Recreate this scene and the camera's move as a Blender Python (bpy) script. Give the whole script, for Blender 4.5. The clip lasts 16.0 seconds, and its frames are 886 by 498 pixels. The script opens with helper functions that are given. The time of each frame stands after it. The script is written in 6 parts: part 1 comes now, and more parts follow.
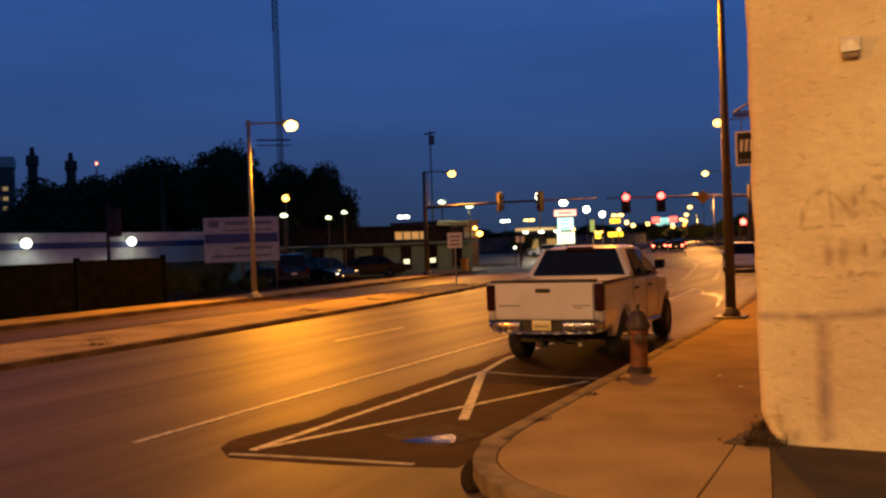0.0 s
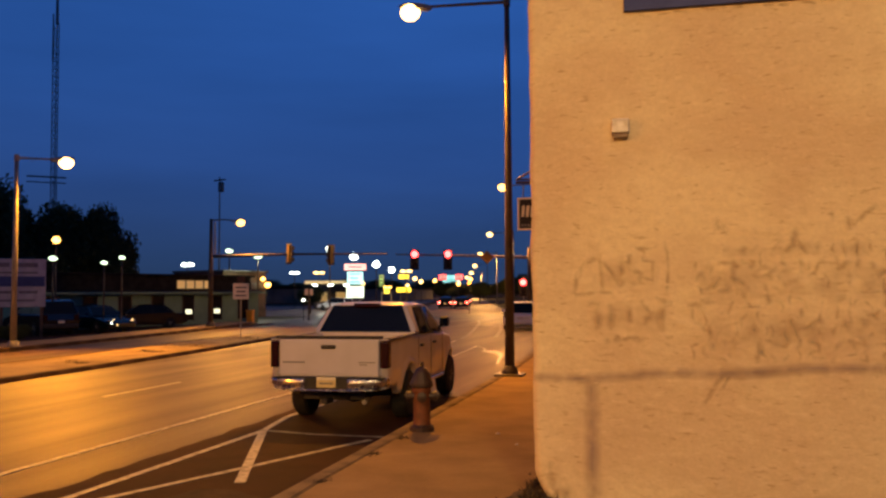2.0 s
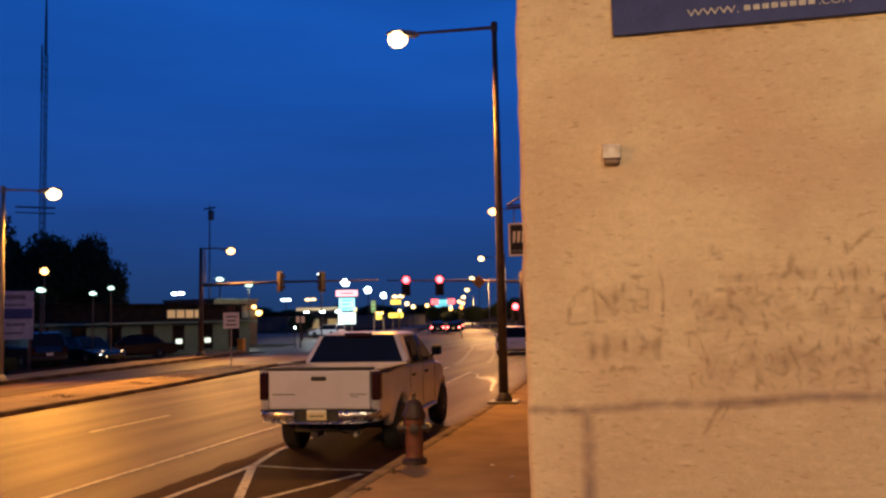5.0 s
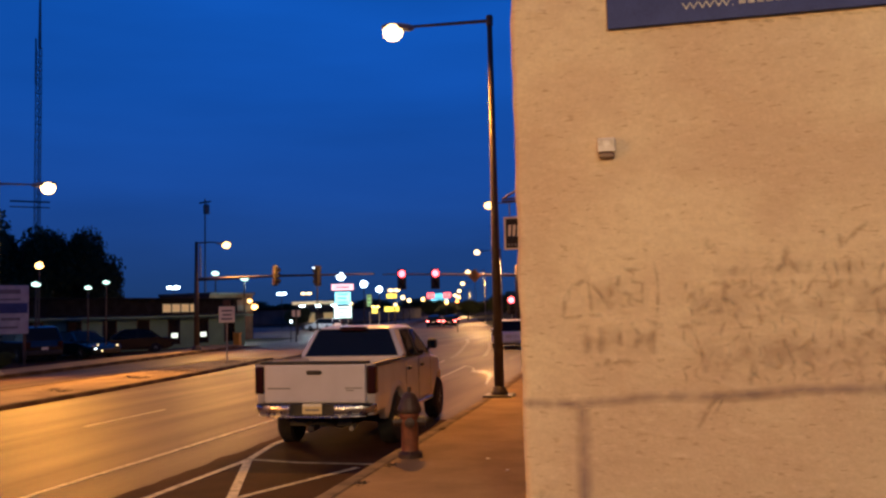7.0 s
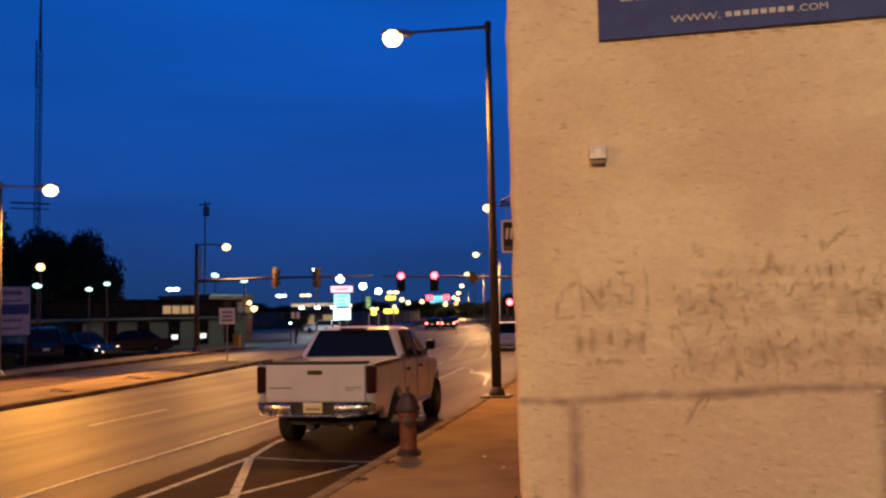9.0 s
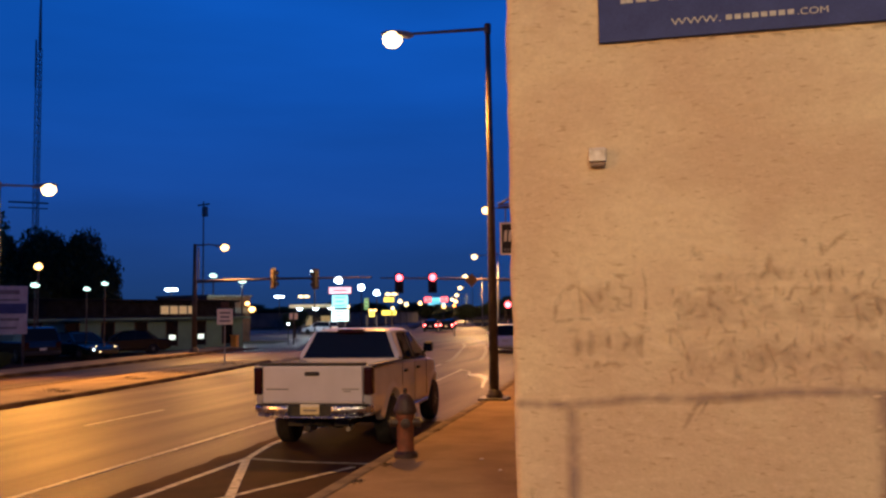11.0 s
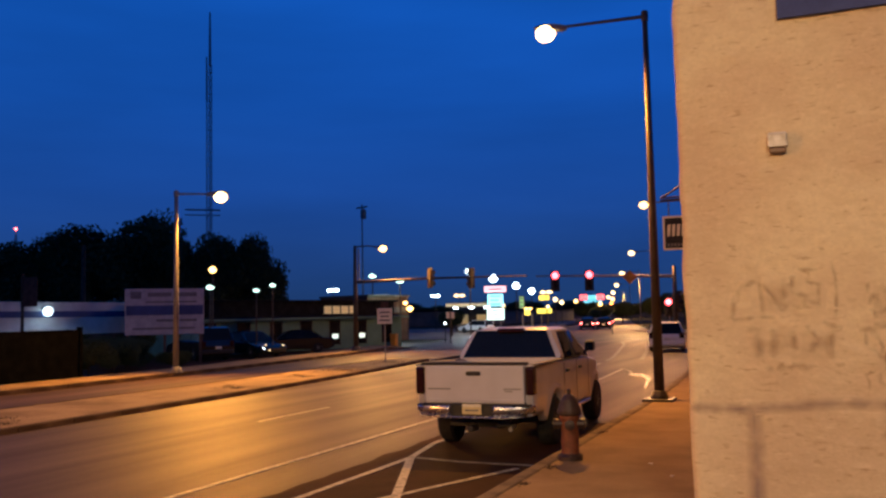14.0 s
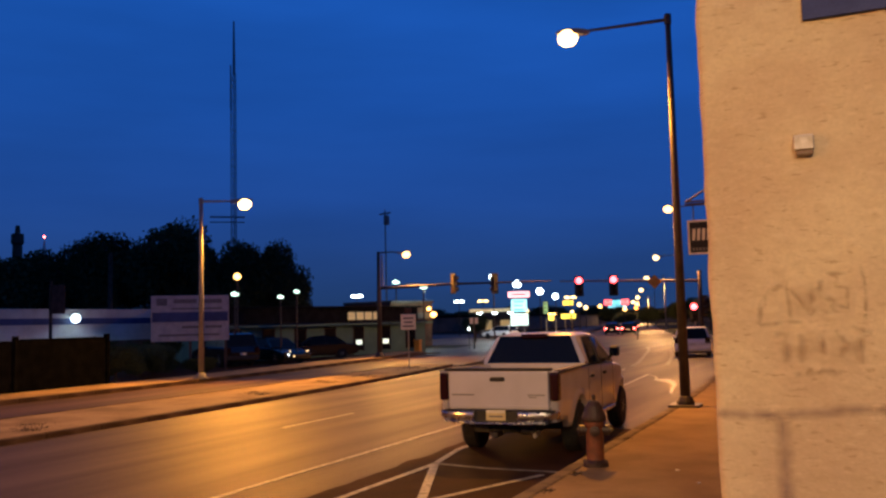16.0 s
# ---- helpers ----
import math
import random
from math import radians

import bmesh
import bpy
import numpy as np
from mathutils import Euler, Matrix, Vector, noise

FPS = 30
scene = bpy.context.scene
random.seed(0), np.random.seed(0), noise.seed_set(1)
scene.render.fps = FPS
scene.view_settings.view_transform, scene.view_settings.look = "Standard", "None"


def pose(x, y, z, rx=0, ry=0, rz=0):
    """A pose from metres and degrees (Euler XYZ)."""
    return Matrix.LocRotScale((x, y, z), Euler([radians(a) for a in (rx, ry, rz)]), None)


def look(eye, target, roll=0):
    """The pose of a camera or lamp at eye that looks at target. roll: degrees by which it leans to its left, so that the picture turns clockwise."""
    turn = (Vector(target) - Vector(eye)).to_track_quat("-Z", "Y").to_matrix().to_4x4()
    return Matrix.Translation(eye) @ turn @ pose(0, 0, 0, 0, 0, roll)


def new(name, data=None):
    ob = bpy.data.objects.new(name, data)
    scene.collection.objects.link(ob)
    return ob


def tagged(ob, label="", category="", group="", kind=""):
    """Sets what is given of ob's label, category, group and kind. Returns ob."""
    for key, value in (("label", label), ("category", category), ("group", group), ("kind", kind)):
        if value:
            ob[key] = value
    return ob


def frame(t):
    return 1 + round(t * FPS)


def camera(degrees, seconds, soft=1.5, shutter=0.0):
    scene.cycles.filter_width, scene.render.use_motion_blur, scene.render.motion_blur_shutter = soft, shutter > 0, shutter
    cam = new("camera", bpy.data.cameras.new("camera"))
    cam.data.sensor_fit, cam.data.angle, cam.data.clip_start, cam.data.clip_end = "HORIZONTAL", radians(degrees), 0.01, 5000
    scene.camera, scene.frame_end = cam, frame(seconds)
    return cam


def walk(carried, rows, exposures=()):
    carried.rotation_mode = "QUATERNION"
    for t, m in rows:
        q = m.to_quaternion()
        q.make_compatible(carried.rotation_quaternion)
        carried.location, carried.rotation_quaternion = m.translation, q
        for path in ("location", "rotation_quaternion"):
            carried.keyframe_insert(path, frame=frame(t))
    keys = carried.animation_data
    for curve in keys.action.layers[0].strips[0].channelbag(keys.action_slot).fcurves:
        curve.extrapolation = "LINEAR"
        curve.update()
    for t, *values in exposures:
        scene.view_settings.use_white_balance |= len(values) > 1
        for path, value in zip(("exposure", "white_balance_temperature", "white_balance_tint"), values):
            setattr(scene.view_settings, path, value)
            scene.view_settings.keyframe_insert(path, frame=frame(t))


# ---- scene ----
cam = camera(54.0, 16.0, soft=2.5)
PATH = [
    (0, (4.003, -12.751, 2.028), (3.084, -10.975, 2.016), -2.1),
    (0.5, (4.018, -12.766, 2.028), (3.113, -10.983, 1.999), -0.5),
    (1, (3.973, -12.719, 2.033), (3.182, -10.882, 2.048), -1.3),
    (1.5, (3.948, -12.696, 2.035), (3.323, -10.797, 2.088), -1.5),
    (2, (3.996, -12.668, 2.068), (3.529, -10.726, 2.168), -0.3),
    (2.5, (4.032, -12.652, 2.082), (3.62, -10.699, 2.199), -0.2),
    (3, (4.027, -12.642, 2.103), (3.61, -10.69, 2.234), -0.5),
    (3.5, (4.019, -12.629, 2.116), (3.571, -10.685, 2.26), -0.7),
    (4, (3.967, -12.536, 2.133), (3.53, -10.591, 2.292), -1.2),
    (6.3, (3.981, -12.481, 2.134), (3.521, -10.54, 2.284), -1.2),
    (6.5, (3.974, -12.477, 2.134), (3.521, -10.534, 2.285), -1.2),
    (7, (3.979, -12.492, 2.134), (3.541, -10.545, 2.275), -1.3),
    (7.5, (4.022, -12.64, 2.127), (3.592, -10.691, 2.262), -1.1),
    (8, (4.04, -12.699, 2.123), (3.598, -10.753, 2.252), -1.1),
    (8.5, (4.043, -12.705, 2.126), (3.603, -10.759, 2.257), -1.2),
    (9, (4.059, -12.774, 2.122), (3.623, -10.827, 2.268), -1.2),
    (11.5, (4.054, -12.746, 2.12), (3.618, -10.8, 2.27), -0.7),
    (12, (4.023, -12.769, 2.102), (3.476, -10.851, 2.242), -1.5),
    (12.5, (3.972, -12.816, 2.117), (3.245, -10.957, 2.254), -0.9),
    (12.6, (3.971, -12.822, 2.118), (3.23, -10.97, 2.257), -0.9),
    (13, (3.976, -12.828, 2.121), (3.214, -10.984, 2.266), -1.0),
    (13.5, (3.922, -12.63, 2.131), (3.153, -10.79, 2.282), -1.1),
    (14, (3.911, -12.568, 2.132), (3.143, -10.727, 2.285), -1.2),
    (14.5, (3.919, -12.622, 2.131), (3.151, -10.783, 2.296), -1.2),
    (15, (3.931, -12.666, 2.13), (3.15, -10.832, 2.29), -1.2),
    (15.5, (3.913, -12.575, 2.133), (3.108, -10.752, 2.3), -1.3),
    (16, (3.907, -12.549, 2.134), (3.091, -10.731, 2.301), -1.4),
]
walk(cam, [(t, look(eye, target, roll)) for t, eye, target, roll in PATH],
     [(0.0, 0.08, 11900, 13), (1.5, 0.02, 10200, 11.5), (2.5, -0.02, 8200, 10), (4.0, -0.04, 7000, 10), (8.0, -0.04, 6200, 10), (11.5, -0.04, 6150, 10), (12.5, -0.04, 6000, 10), (14.0, -0.05, 6350, 10.5), (16.0, -0.03, 6900, 12)])

# ---------------- sky, exposure ----------------
def off(y):
    """Sideways shift of the avenue, which bends to the left."""
    if y < 5:
        return 0.0
    return -0.21 * (y - 5) ** 2 / 80 if y < 45 else -4.2 - 0.21 * (y - 45)


world = bpy.data.worlds.new("dusk_sky")
scene.world = world
world.use_nodes = True
wn, wl = world.node_tree.nodes, world.node_tree.links
wn.clear()
w_out, w_bg = wn.new("ShaderNodeOutputWorld"), wn.new("ShaderNodeBackground")
w_tc, w_sep, w_ramp = wn.new("ShaderNodeTexCoord"), wn.new("ShaderNodeSeparateXYZ"), wn.new("ShaderNodeValToRGB")
w_map, w_noise, w_nr, w_mul = wn.new("ShaderNodeMapping"), wn.new("ShaderNodeTexNoise"), wn.new("ShaderNodeMapRange"), wn.new("ShaderNodeVectorMath")
els = w_ramp.color_ramp.elements
els[0].position, els[0].color = 0.0, (0.014, 0.045, 0.140, 1)
els[1].position, els[1].color = 1.0, (0.004, 0.03, 0.13, 1)
for p, c in ((0.07, (0.0130, 0.054, 0.218)), (0.14, (0.0105, 0.065, 0.308)), (0.24, (0.0075, 0.077, 0.388)), (0.36, (0.006, 0.086, 0.44)), (0.55, (0.004, 0.07, 0.34))):
    e = els.new(p)
    e.color = (*c, 1)
w_map.inputs["Scale"].default_value = (1.2, 1.2, 7.0)
w_map.inputs["Rotation"].default_value = (0.12, 0.1, 0.4)
w_noise.inputs["Scale"].default_value, w_noise.inputs["Detail"].default_value = 2.2, 5
w_nr.inputs["From Min"].default_value, w_nr.inputs["From Max"].default_value = 0.3, 0.7
w_nr.inputs["To Min"].default_value, w_nr.inputs["To Max"].default_value = 0.89, 1.09
w_mul.operation = "MULTIPLY"
wl.new(w_tc.outputs["Generated"], w_sep.inputs[0])
wl.new(w_sep.outputs["Z"], w_ramp.inputs[0])
wl.new(w_tc.outputs["Generated"], w_map.inputs[0])
wl.new(w_map.outputs[0], w_noise.inputs["Vector"])
wl.new(w_noise.outputs[0], w_nr.inputs[0])
wl.new(w_ramp.outputs[0], w_mul.inputs[0])
wl.new(w_nr.outputs[0], w_mul.inputs[1])
# the unseen sky behind is darkened to cut reflections in the truck's rear window
w_behind, w_mul2 = wn.new("ShaderNodeMapRange"), wn.new("ShaderNodeVectorMath")
w_behind.inputs["From Min"].default_value, w_behind.inputs["From Max"].default_value = -0.9, 0.55
w_behind.inputs["To Min"].default_value, w_behind.inputs["To Max"].default_value = 0.65, 1.0
w_mul2.operation = "MULTIPLY"
wl.new(w_sep.outputs["Y"], w_behind.inputs[0])
wl.new(w_mul.outputs[0], w_mul2.inputs[0])
wl.new(w_behind.outputs[0], w_mul2.inputs[1])
wl.new(w_mul2.outputs[0], w_bg.inputs["Color"])
w_bg.inputs["Strength"].default_value = 1.03
wl.new(w_bg.outputs[0], w_out.inputs[0])

SODIUM = (1.0, 0.40, 0.046)


def lamp_light(name, place, watts, colour, size=0.25, cone=176, aim=None, blend=0.2):
    data = bpy.data.lights.new(name, "SPOT")
    data.energy, data.color, data.shadow_soft_size = watts, colour, size
    data.spot_size, data.spot_blend = radians(cone), blend
    ob = new(name, data)
    ob.matrix_world = look(place, aim or (place[0] + 0.001, place[1], 0))
    return ob


# street lamps over the near road: by the truck, across the avenue, three unseen behind
lamp_light("lamp_light", (-1.48, 7.3, 8.46), 4400, SODIUM, 0.25, 150, None, 0.35)
lamp_light("lamp_light", (-17.7, 15.85, 6.72), 9800, SODIUM, 0.25, 146, (-11.4, 5.5, 0), 0.7)
# unseen lamp, added to brighten the left of the road
lamp_light("lamp_light", (-17.7, -18.2, 6.72), 11500, SODIUM, 0.25, 150, (-10.5, -12.0, 0), 0.7)
lamp_light("lamp_light", (7.2, -16.9, 7.9), 3500, (1.0, 0.71, 0.36), 0.6)
lamp_light("lamp_light", (-1.48, -26.7, 8.46), 6600, (1.0, 0.56, 0.19), 0.6)
lamp_light("lamp_light", (-20.0, 34.95, 5.95), 7000, (1.0, 0.46, 0.10), 1.2, 122, (-14.6, 30.5, 0), 0.6)
lamp_light("lamp_light", (-4.94, 41.25, 8.25), 5200, (1.0, 0.44, 0.12))
lamp_light("lamp_light", (-13.6, 84.6, 8.1), 9500, (1.0, 0.50, 0.15))
lamp_light("lamp_light", (-24.3, 134.5, 8.1), 13000, (1.0, 0.50, 0.15))
lamp_light("lamp_light", (-53.7, 271.4, 8.1), 40000, (1.0, 0.52, 0.17))
lamp_light("lamp_light", (-34.9, 24.2, 2.95), 60, (0.45, 0.72, 1.0), 0.2, 165, (-34.0, 24.2, 0))
lamp_light("lamp_light", (-34.9, 17.2, 2.95), 60, (0.45, 0.72, 1.0), 0.2, 165, (-34.0, 17.2, 0))
lamp_light("lamp_light", (-28.3, 54.9, 4.85), 500, (0.75, 1.0, 0.88), 0.2)
lamp_light("lamp_light", (-31.7, 80.6, 6.6), 4000, (0.9, 1.0, 0.98), 0.3)


# ---------------- materials ----------------
def mat(name, colour, rough=0.7, metal=0.0, scale=6.0, vary=0.18, fine=60.0, bump=0.15, second=None, coat=0.0, stretch=(1, 1, 1), spread=(0.35, 0.65), island=0.0, spec=0.5):
    """A surface with two scales of variation, fine relief and uneven gloss."""
    m = bpy.data.materials.new(name)
    m.use_nodes = True
    n, l = m.node_tree.nodes, m.node_tree.links
    b = n["Principled BSDF"]
    b.inputs["Metallic"].default_value = metal
    b.inputs["Specular IOR Level"].default_value = spec
    b.inputs["Coat Weight"].default_value = coat
    b.inputs["Coat Roughness"].default_value = 0.08
    tc, mp = n.new("ShaderNodeTexCoord"), n.new("ShaderNodeMapping")
    mp.inputs["Scale"].default_value = stretch
    l.new(tc.outputs["Object"], mp.inputs[0])
    big, small = n.new("ShaderNodeTexNoise"), n.new("ShaderNodeTexNoise")
    big.inputs["Scale"].default_value, big.inputs["Detail"].default_value = scale, 6
    small.inputs["Scale"].default_value, small.inputs["Detail"].default_value = fine, 4
    for t in (big, small):
        l.new(mp.outputs[0], t.inputs["Vector"])
    r = n.new("ShaderNodeMapRange")
    r.inputs["From Min"].default_value, r.inputs["From Max"].default_value = spread
    l.new(big.outputs[0], r.inputs[0])
    mix = n.new("ShaderNodeMix")
    mix.data_type = "RGBA"
    other = second or tuple(c * (1 - vary * 1.6) for c in colour)
    mix.inputs["A"].default_value, mix.inputs["B"].default_value = (*colour, 1), (*other, 1)
    l.new(r.outputs[0], mix.inputs["Factor"])
    r2 = n.new("ShaderNodeMapRange")
    r2.inputs["From Min"].default_value, r2.inputs["From Max"].default_value = 0.25, 0.75
    r2.inputs["To Min"].default_value, r2.inputs["To Max"].default_value = 1 - vary, 1 + vary
    l.new(small.outputs[0], r2.inputs[0])
    v = n.new("ShaderNodeVectorMath")
    v.operation = "MULTIPLY"
    l.new(mix.outputs["Result"], v.inputs[0])
    l.new(r2.outputs[0], v.inputs[1])
    last = v.outputs[0]
    if island:
        info, r4, v2 = n.new("ShaderNodeObjectInfo"), n.new("ShaderNodeMapRange"), n.new("ShaderNodeVectorMath")
        r4.inputs["To Min"].default_value, r4.inputs["To Max"].default_value = 1 - island, 1 + island
        v2.operation = "MULTIPLY"
        l.new(info.outputs["Random"], r4.inputs[0])
        l.new(last, v2.inputs[0])
        l.new(r4.outputs[0], v2.inputs[1])
        last = v2.outputs[0]
    l.new(last, b.inputs["Base Color"])
    r3 = n.new("ShaderNodeMapRange")
    r3.inputs["To Min"].default_value, r3.inputs["To Max"].default_value = max(0.02, rough - 0.1), min(1, rough + 0.1)
    l.new(big.outputs[0], r3.inputs[0])
    l.new(r3.outputs[0], b.inputs["Roughness"])
    if bump:
        bp = n.new("ShaderNodeBump")
        bp.inputs["Strength"].default_value, bp.inputs["Distance"].default_value = bump, 0.01
        l.new(small.outputs[0], bp.inputs["Height"])
        l.new(bp.outputs[0], b.inputs["Normal"])
    return m


def glow(name, colour, strength):
    m = bpy.data.materials.new(name)
    m.use_nodes = True
    b = m.node_tree.nodes["Principled BSDF"]
    b.inputs["Base Color"].default_value = (*[min(1, 0.3 + c * 0.6) for c in colour], 1)
    b.inputs["Emission Color"].default_value = (*colour, 1)
    b.inputs["Emission Strength"].default_value = strength
    return m


def clear(name, colour, rough=0.03):
    """Dark tinted or clear window glass, seen as a glossy dark sheet."""
    m = bpy.data.materials.new(name)
    m.use_nodes = True
    b = m.node_tree.nodes["Principled BSDF"]
    b.inputs["Base Color"].default_value = (*colour, 1)
    b.inputs["Roughness"].default_value = rough
    b.inputs["Transmission Weight"].default_value = 0.25
    b.inputs["IOR"].default_value = 1.45
    b.inputs["Specular IOR Level"].default_value = 0.5
    return m


M_ASPHALT = mat("asphalt", (0.094, 0.055, 0.027), 0.585, spec=0.18, scale=1.15, vary=0.24, fine=140, bump=0.35, second=(0.046, 0.026, 0.013), stretch=(1, 0.07, 1), spread=(0.36, 0.62))
M_SIDE_ASPHALT = mat("side_street_asphalt", (0.084, 0.049, 0.024), 0.64, spec=0.18, scale=0.9, vary=0.26, fine=140, bump=0.4, second=(0.056, 0.032, 0.0155))
M_PATCH = mat("dark_asphalt", (0.030, 0.0128, 0.0075), 0.85, spec=0.05, scale=1.3, vary=0.3, fine=120, bump=0.4, second=(0.055, 0.0250, 0.0140))
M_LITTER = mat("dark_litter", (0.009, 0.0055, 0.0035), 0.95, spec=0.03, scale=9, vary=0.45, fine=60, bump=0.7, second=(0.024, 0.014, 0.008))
M_SILT = mat("dried_silt", (0.062, 0.035, 0.019), 0.9, spec=0.1, scale=4, vary=0.3, fine=50, bump=0.3, second=(0.030, 0.0185, 0.012))
M_APRON = mat("apron_asphalt", (0.080, 0.055, 0.038), 0.85, scale=1.5, vary=0.25, fine=70, bump=0.5, second=(0.045, 0.036, 0.028), spec=0.1)
M_CONCRETE = mat("pavement_concrete", (0.300, 0.198, 0.104), 0.9, spec=0.12, scale=1.4, vary=0.16, fine=70, bump=0.3, second=(0.225, 0.146, 0.076), island=0.05)
M_KERB = mat("kerb_concrete", (0.24, 0.175, 0.108), 0.9, spec=0.15, scale=2.5, vary=0.22, fine=60, bump=0.4, second=(0.12, 0.088, 0.06), island=0.06)
M_MEDIAN = mat("median_concrete", (0.31, 0.225, 0.13), 0.9, spec=0.15, scale=0.8, vary=0.22, fine=18, bump=0.35, second=(0.19, 0.13, 0.075), spread=(0.42, 0.64))
# Darker copy of the kerb concrete: dirt plus the shade on its face
M_KERB_SOILED_SHADED = mat("soiled_shaded_kerb_concrete", (0.115, 0.075, 0.045), 0.92, spec=0.1, scale=1.2, vary=0.3, fine=40, bump=0.4, second=(0.055, 0.034, 0.02))
M_DIRT = mat("dirt", (0.060, 0.036, 0.022), 0.95, scale=3, vary=0.35, fine=40, bump=0.6)
M_GROUND = mat("dry_grass_ground", (0.038, 0.036, 0.022), 0.95, spec=0.05, scale=0.4, vary=0.35, fine=14, bump=0.5)
M_PAINT = mat("worn_road_paint", (0.36, 0.32, 0.26), 0.6, scale=9, vary=0.3, fine=50, bump=0.2, second=(0.15, 0.125, 0.095), spread=(0.42, 0.66))
M_PAINT_OLD = mat("faded_road_paint", (0.2, 0.18, 0.15), 0.7, scale=5, vary=0.25, fine=40, bump=0.2, second=(0.09, 0.08, 0.07), spread=(0.4, 0.65))
M_STEEL = mat("galvanised_steel", (0.33, 0.32, 0.30), 0.5, 0.7, scale=3, vary=0.15, fine=30, bump=0.1)
M_BRONZE = mat("dark_bronze_pole_paint", (0.055, 0.043, 0.036), 0.48, 0.2, scale=4, vary=0.25, fine=50, bump=0.1)
# steel paled towards the sky colour to stand for haze
M_TOWER = mat("hazed_tower_steel", (0.22, 0.24, 0.28), 0.7, 0.2, scale=2, vary=0.2)
M_GREY = mat("grey_metal_paint", (0.2, 0.2, 0.2), 0.5, 0.3, scale=4, vary=0.15)
M_SILVER = mat("silver_white_car_paint", (0.55, 0.55, 0.65), 0.32, 0.2, scale=2, vary=0.05, fine=200, bump=0.02, coat=0.6, second=(0.48, 0.48, 0.57))
M_WHITECAR = mat("white_car_paint", (0.82, 0.82, 0.82), 0.3, 0.0, scale=2, vary=0.05, fine=200, bump=0.0, coat=0.6)
M_BLACKCAR = mat("black_car_paint", (0.008, 0.009, 0.012), 0.14, 0.0, spec=0.3, scale=2, vary=0.1, fine=200, bump=0.0, coat=0.4)
M_TEALCAR = mat("dark_teal_car_paint", (0.006, 0.020, 0.023), 0.2, 0.1, scale=2, vary=0.1, fine=200, bump=0.0, coat=0.8)
M_BUMPER = mat("dull_chrome", (0.62, 0.62, 0.66), 0.27, 1.0, scale=8, vary=0.1, bump=0.04)
M_CHROME = mat("chrome", (0.75, 0.75, 0.76), 0.14, 1.0, scale=8, vary=0.06, bump=0.03)
M_BLACK = mat("black_plastic", (0.014, 0.013, 0.013), 0.5, scale=8, vary=0.2, fine=90, bump=0.15)
M_RUBBER = mat("tyre_rubber", (0.017, 0.016, 0.016), 0.85, scale=14, vary=0.25, fine=80, bump=0.4)
M_RIM = mat("alloy_rim", (0.4, 0.39, 0.37), 0.35, 0.8, scale=9, vary=0.15)
M_GLASS = clear("tinted_glass", (0.008, 0.010, 0.014))
# Copy of the car glass with its sky reflection toned down to look dark
M_DULL_GLASS = clear("dull_car_glass", (0.006, 0.007, 0.009), 0.32)
M_DULL_GLASS.node_tree.nodes["Principled BSDF"].inputs["Specular IOR Level"].default_value = 0.12
M_TAIL = mat("red_tail_lens", (0.022, 0.0015, 0.002), 0.2, scale=20, vary=0.2, coat=0.3, spec=0.3)
M_PLATE = mat("yellow_plate", (0.60, 0.52, 0.30), 0.45, scale=10, vary=0.1)
M_PLATE_WHITE = mat("plate_white", (0.7, 0.68, 0.62), 0.45, scale=10, vary=0.1)
M_HYDRANT = mat("hydrant_red_paint", (0.175, 0.052, 0.024), 0.55, scale=9, vary=0.25, fine=60, bump=0.3, second=(0.10, 0.032, 0.018))
M_HYDRANT_DARK = mat("hydrant_dark_paint", (0.045, 0.024, 0.022), 0.5, scale=9, vary=0.25, bump=0.2)
M_AMBERSIGN = mat("amber_sign_sheet", (0.55, 0.27, 0.03), 0.5, scale=4, vary=0.15)
M_YELLOW = mat("yellow_paint", (0.075, 0.040, 0.008), 0.55, scale=6, vary=0.2)
M_WHITESIGN = mat("white_sign_sheet", (0.40, 0.40, 0.47), 0.5, scale=3, vary=0.15, second=(0.30, 0.30, 0.37))
M_SIGN_BLUE = mat("navy_sign_sheet", (0.045, 0.062, 0.21), 0.6, spec=0.2, scale=3, vary=0.12)
M_SIGN_DARK = mat("near_black_sign_sheet", (0.022, 0.022, 0.032), 0.6, scale=3, vary=0.15, spec=0.2)
M_SIGN_TEXT = mat("pale_sign_lettering", (0.50, 0.49, 0.48), 0.6, scale=20, vary=0.2)
M_SIGN_GREY = mat("grey_sign_print", (0.16, 0.16, 0.19), 0.6, scale=8, vary=0.2)
M_BRICKRED = mat("brown_banner_cloth", (0.07, 0.04, 0.03), 0.9, scale=4, vary=0.25)
M_WHITEWALL = mat("white_block_wall", (0.62, 0.62, 0.60), 0.8, scale=0.8, vary=0.15, fine=12, bump=0.3, second=(0.45, 0.45, 0.43))
M_BLUESTRIPE = mat("blue_stripe_paint", (0.04, 0.07, 0.22), 0.7, scale=1, vary=0.2, fine=12)
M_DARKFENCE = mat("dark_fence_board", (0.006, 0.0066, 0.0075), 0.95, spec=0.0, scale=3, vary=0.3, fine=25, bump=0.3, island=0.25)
M_GREENWALL = mat("pale_green_siding", (0.085, 0.19, 0.175), 0.75, scale=0.9, vary=0.15, fine=15, bump=0.2)
M_ROOF = mat("dark_shingle", (0.015, 0.016, 0.018), 0.95, spec=0.1, scale=2, vary=0.3, fine=20, bump=0.4)
M_BRICK = mat("dark_brick", (0.12, 0.075, 0.055), 0.9, scale=2, vary=0.25, fine=20, bump=0.3)
M_FARWALL = mat("far_building_wall", (0.12, 0.115, 0.11), 0.9, scale=0.6, vary=0.2, fine=6)
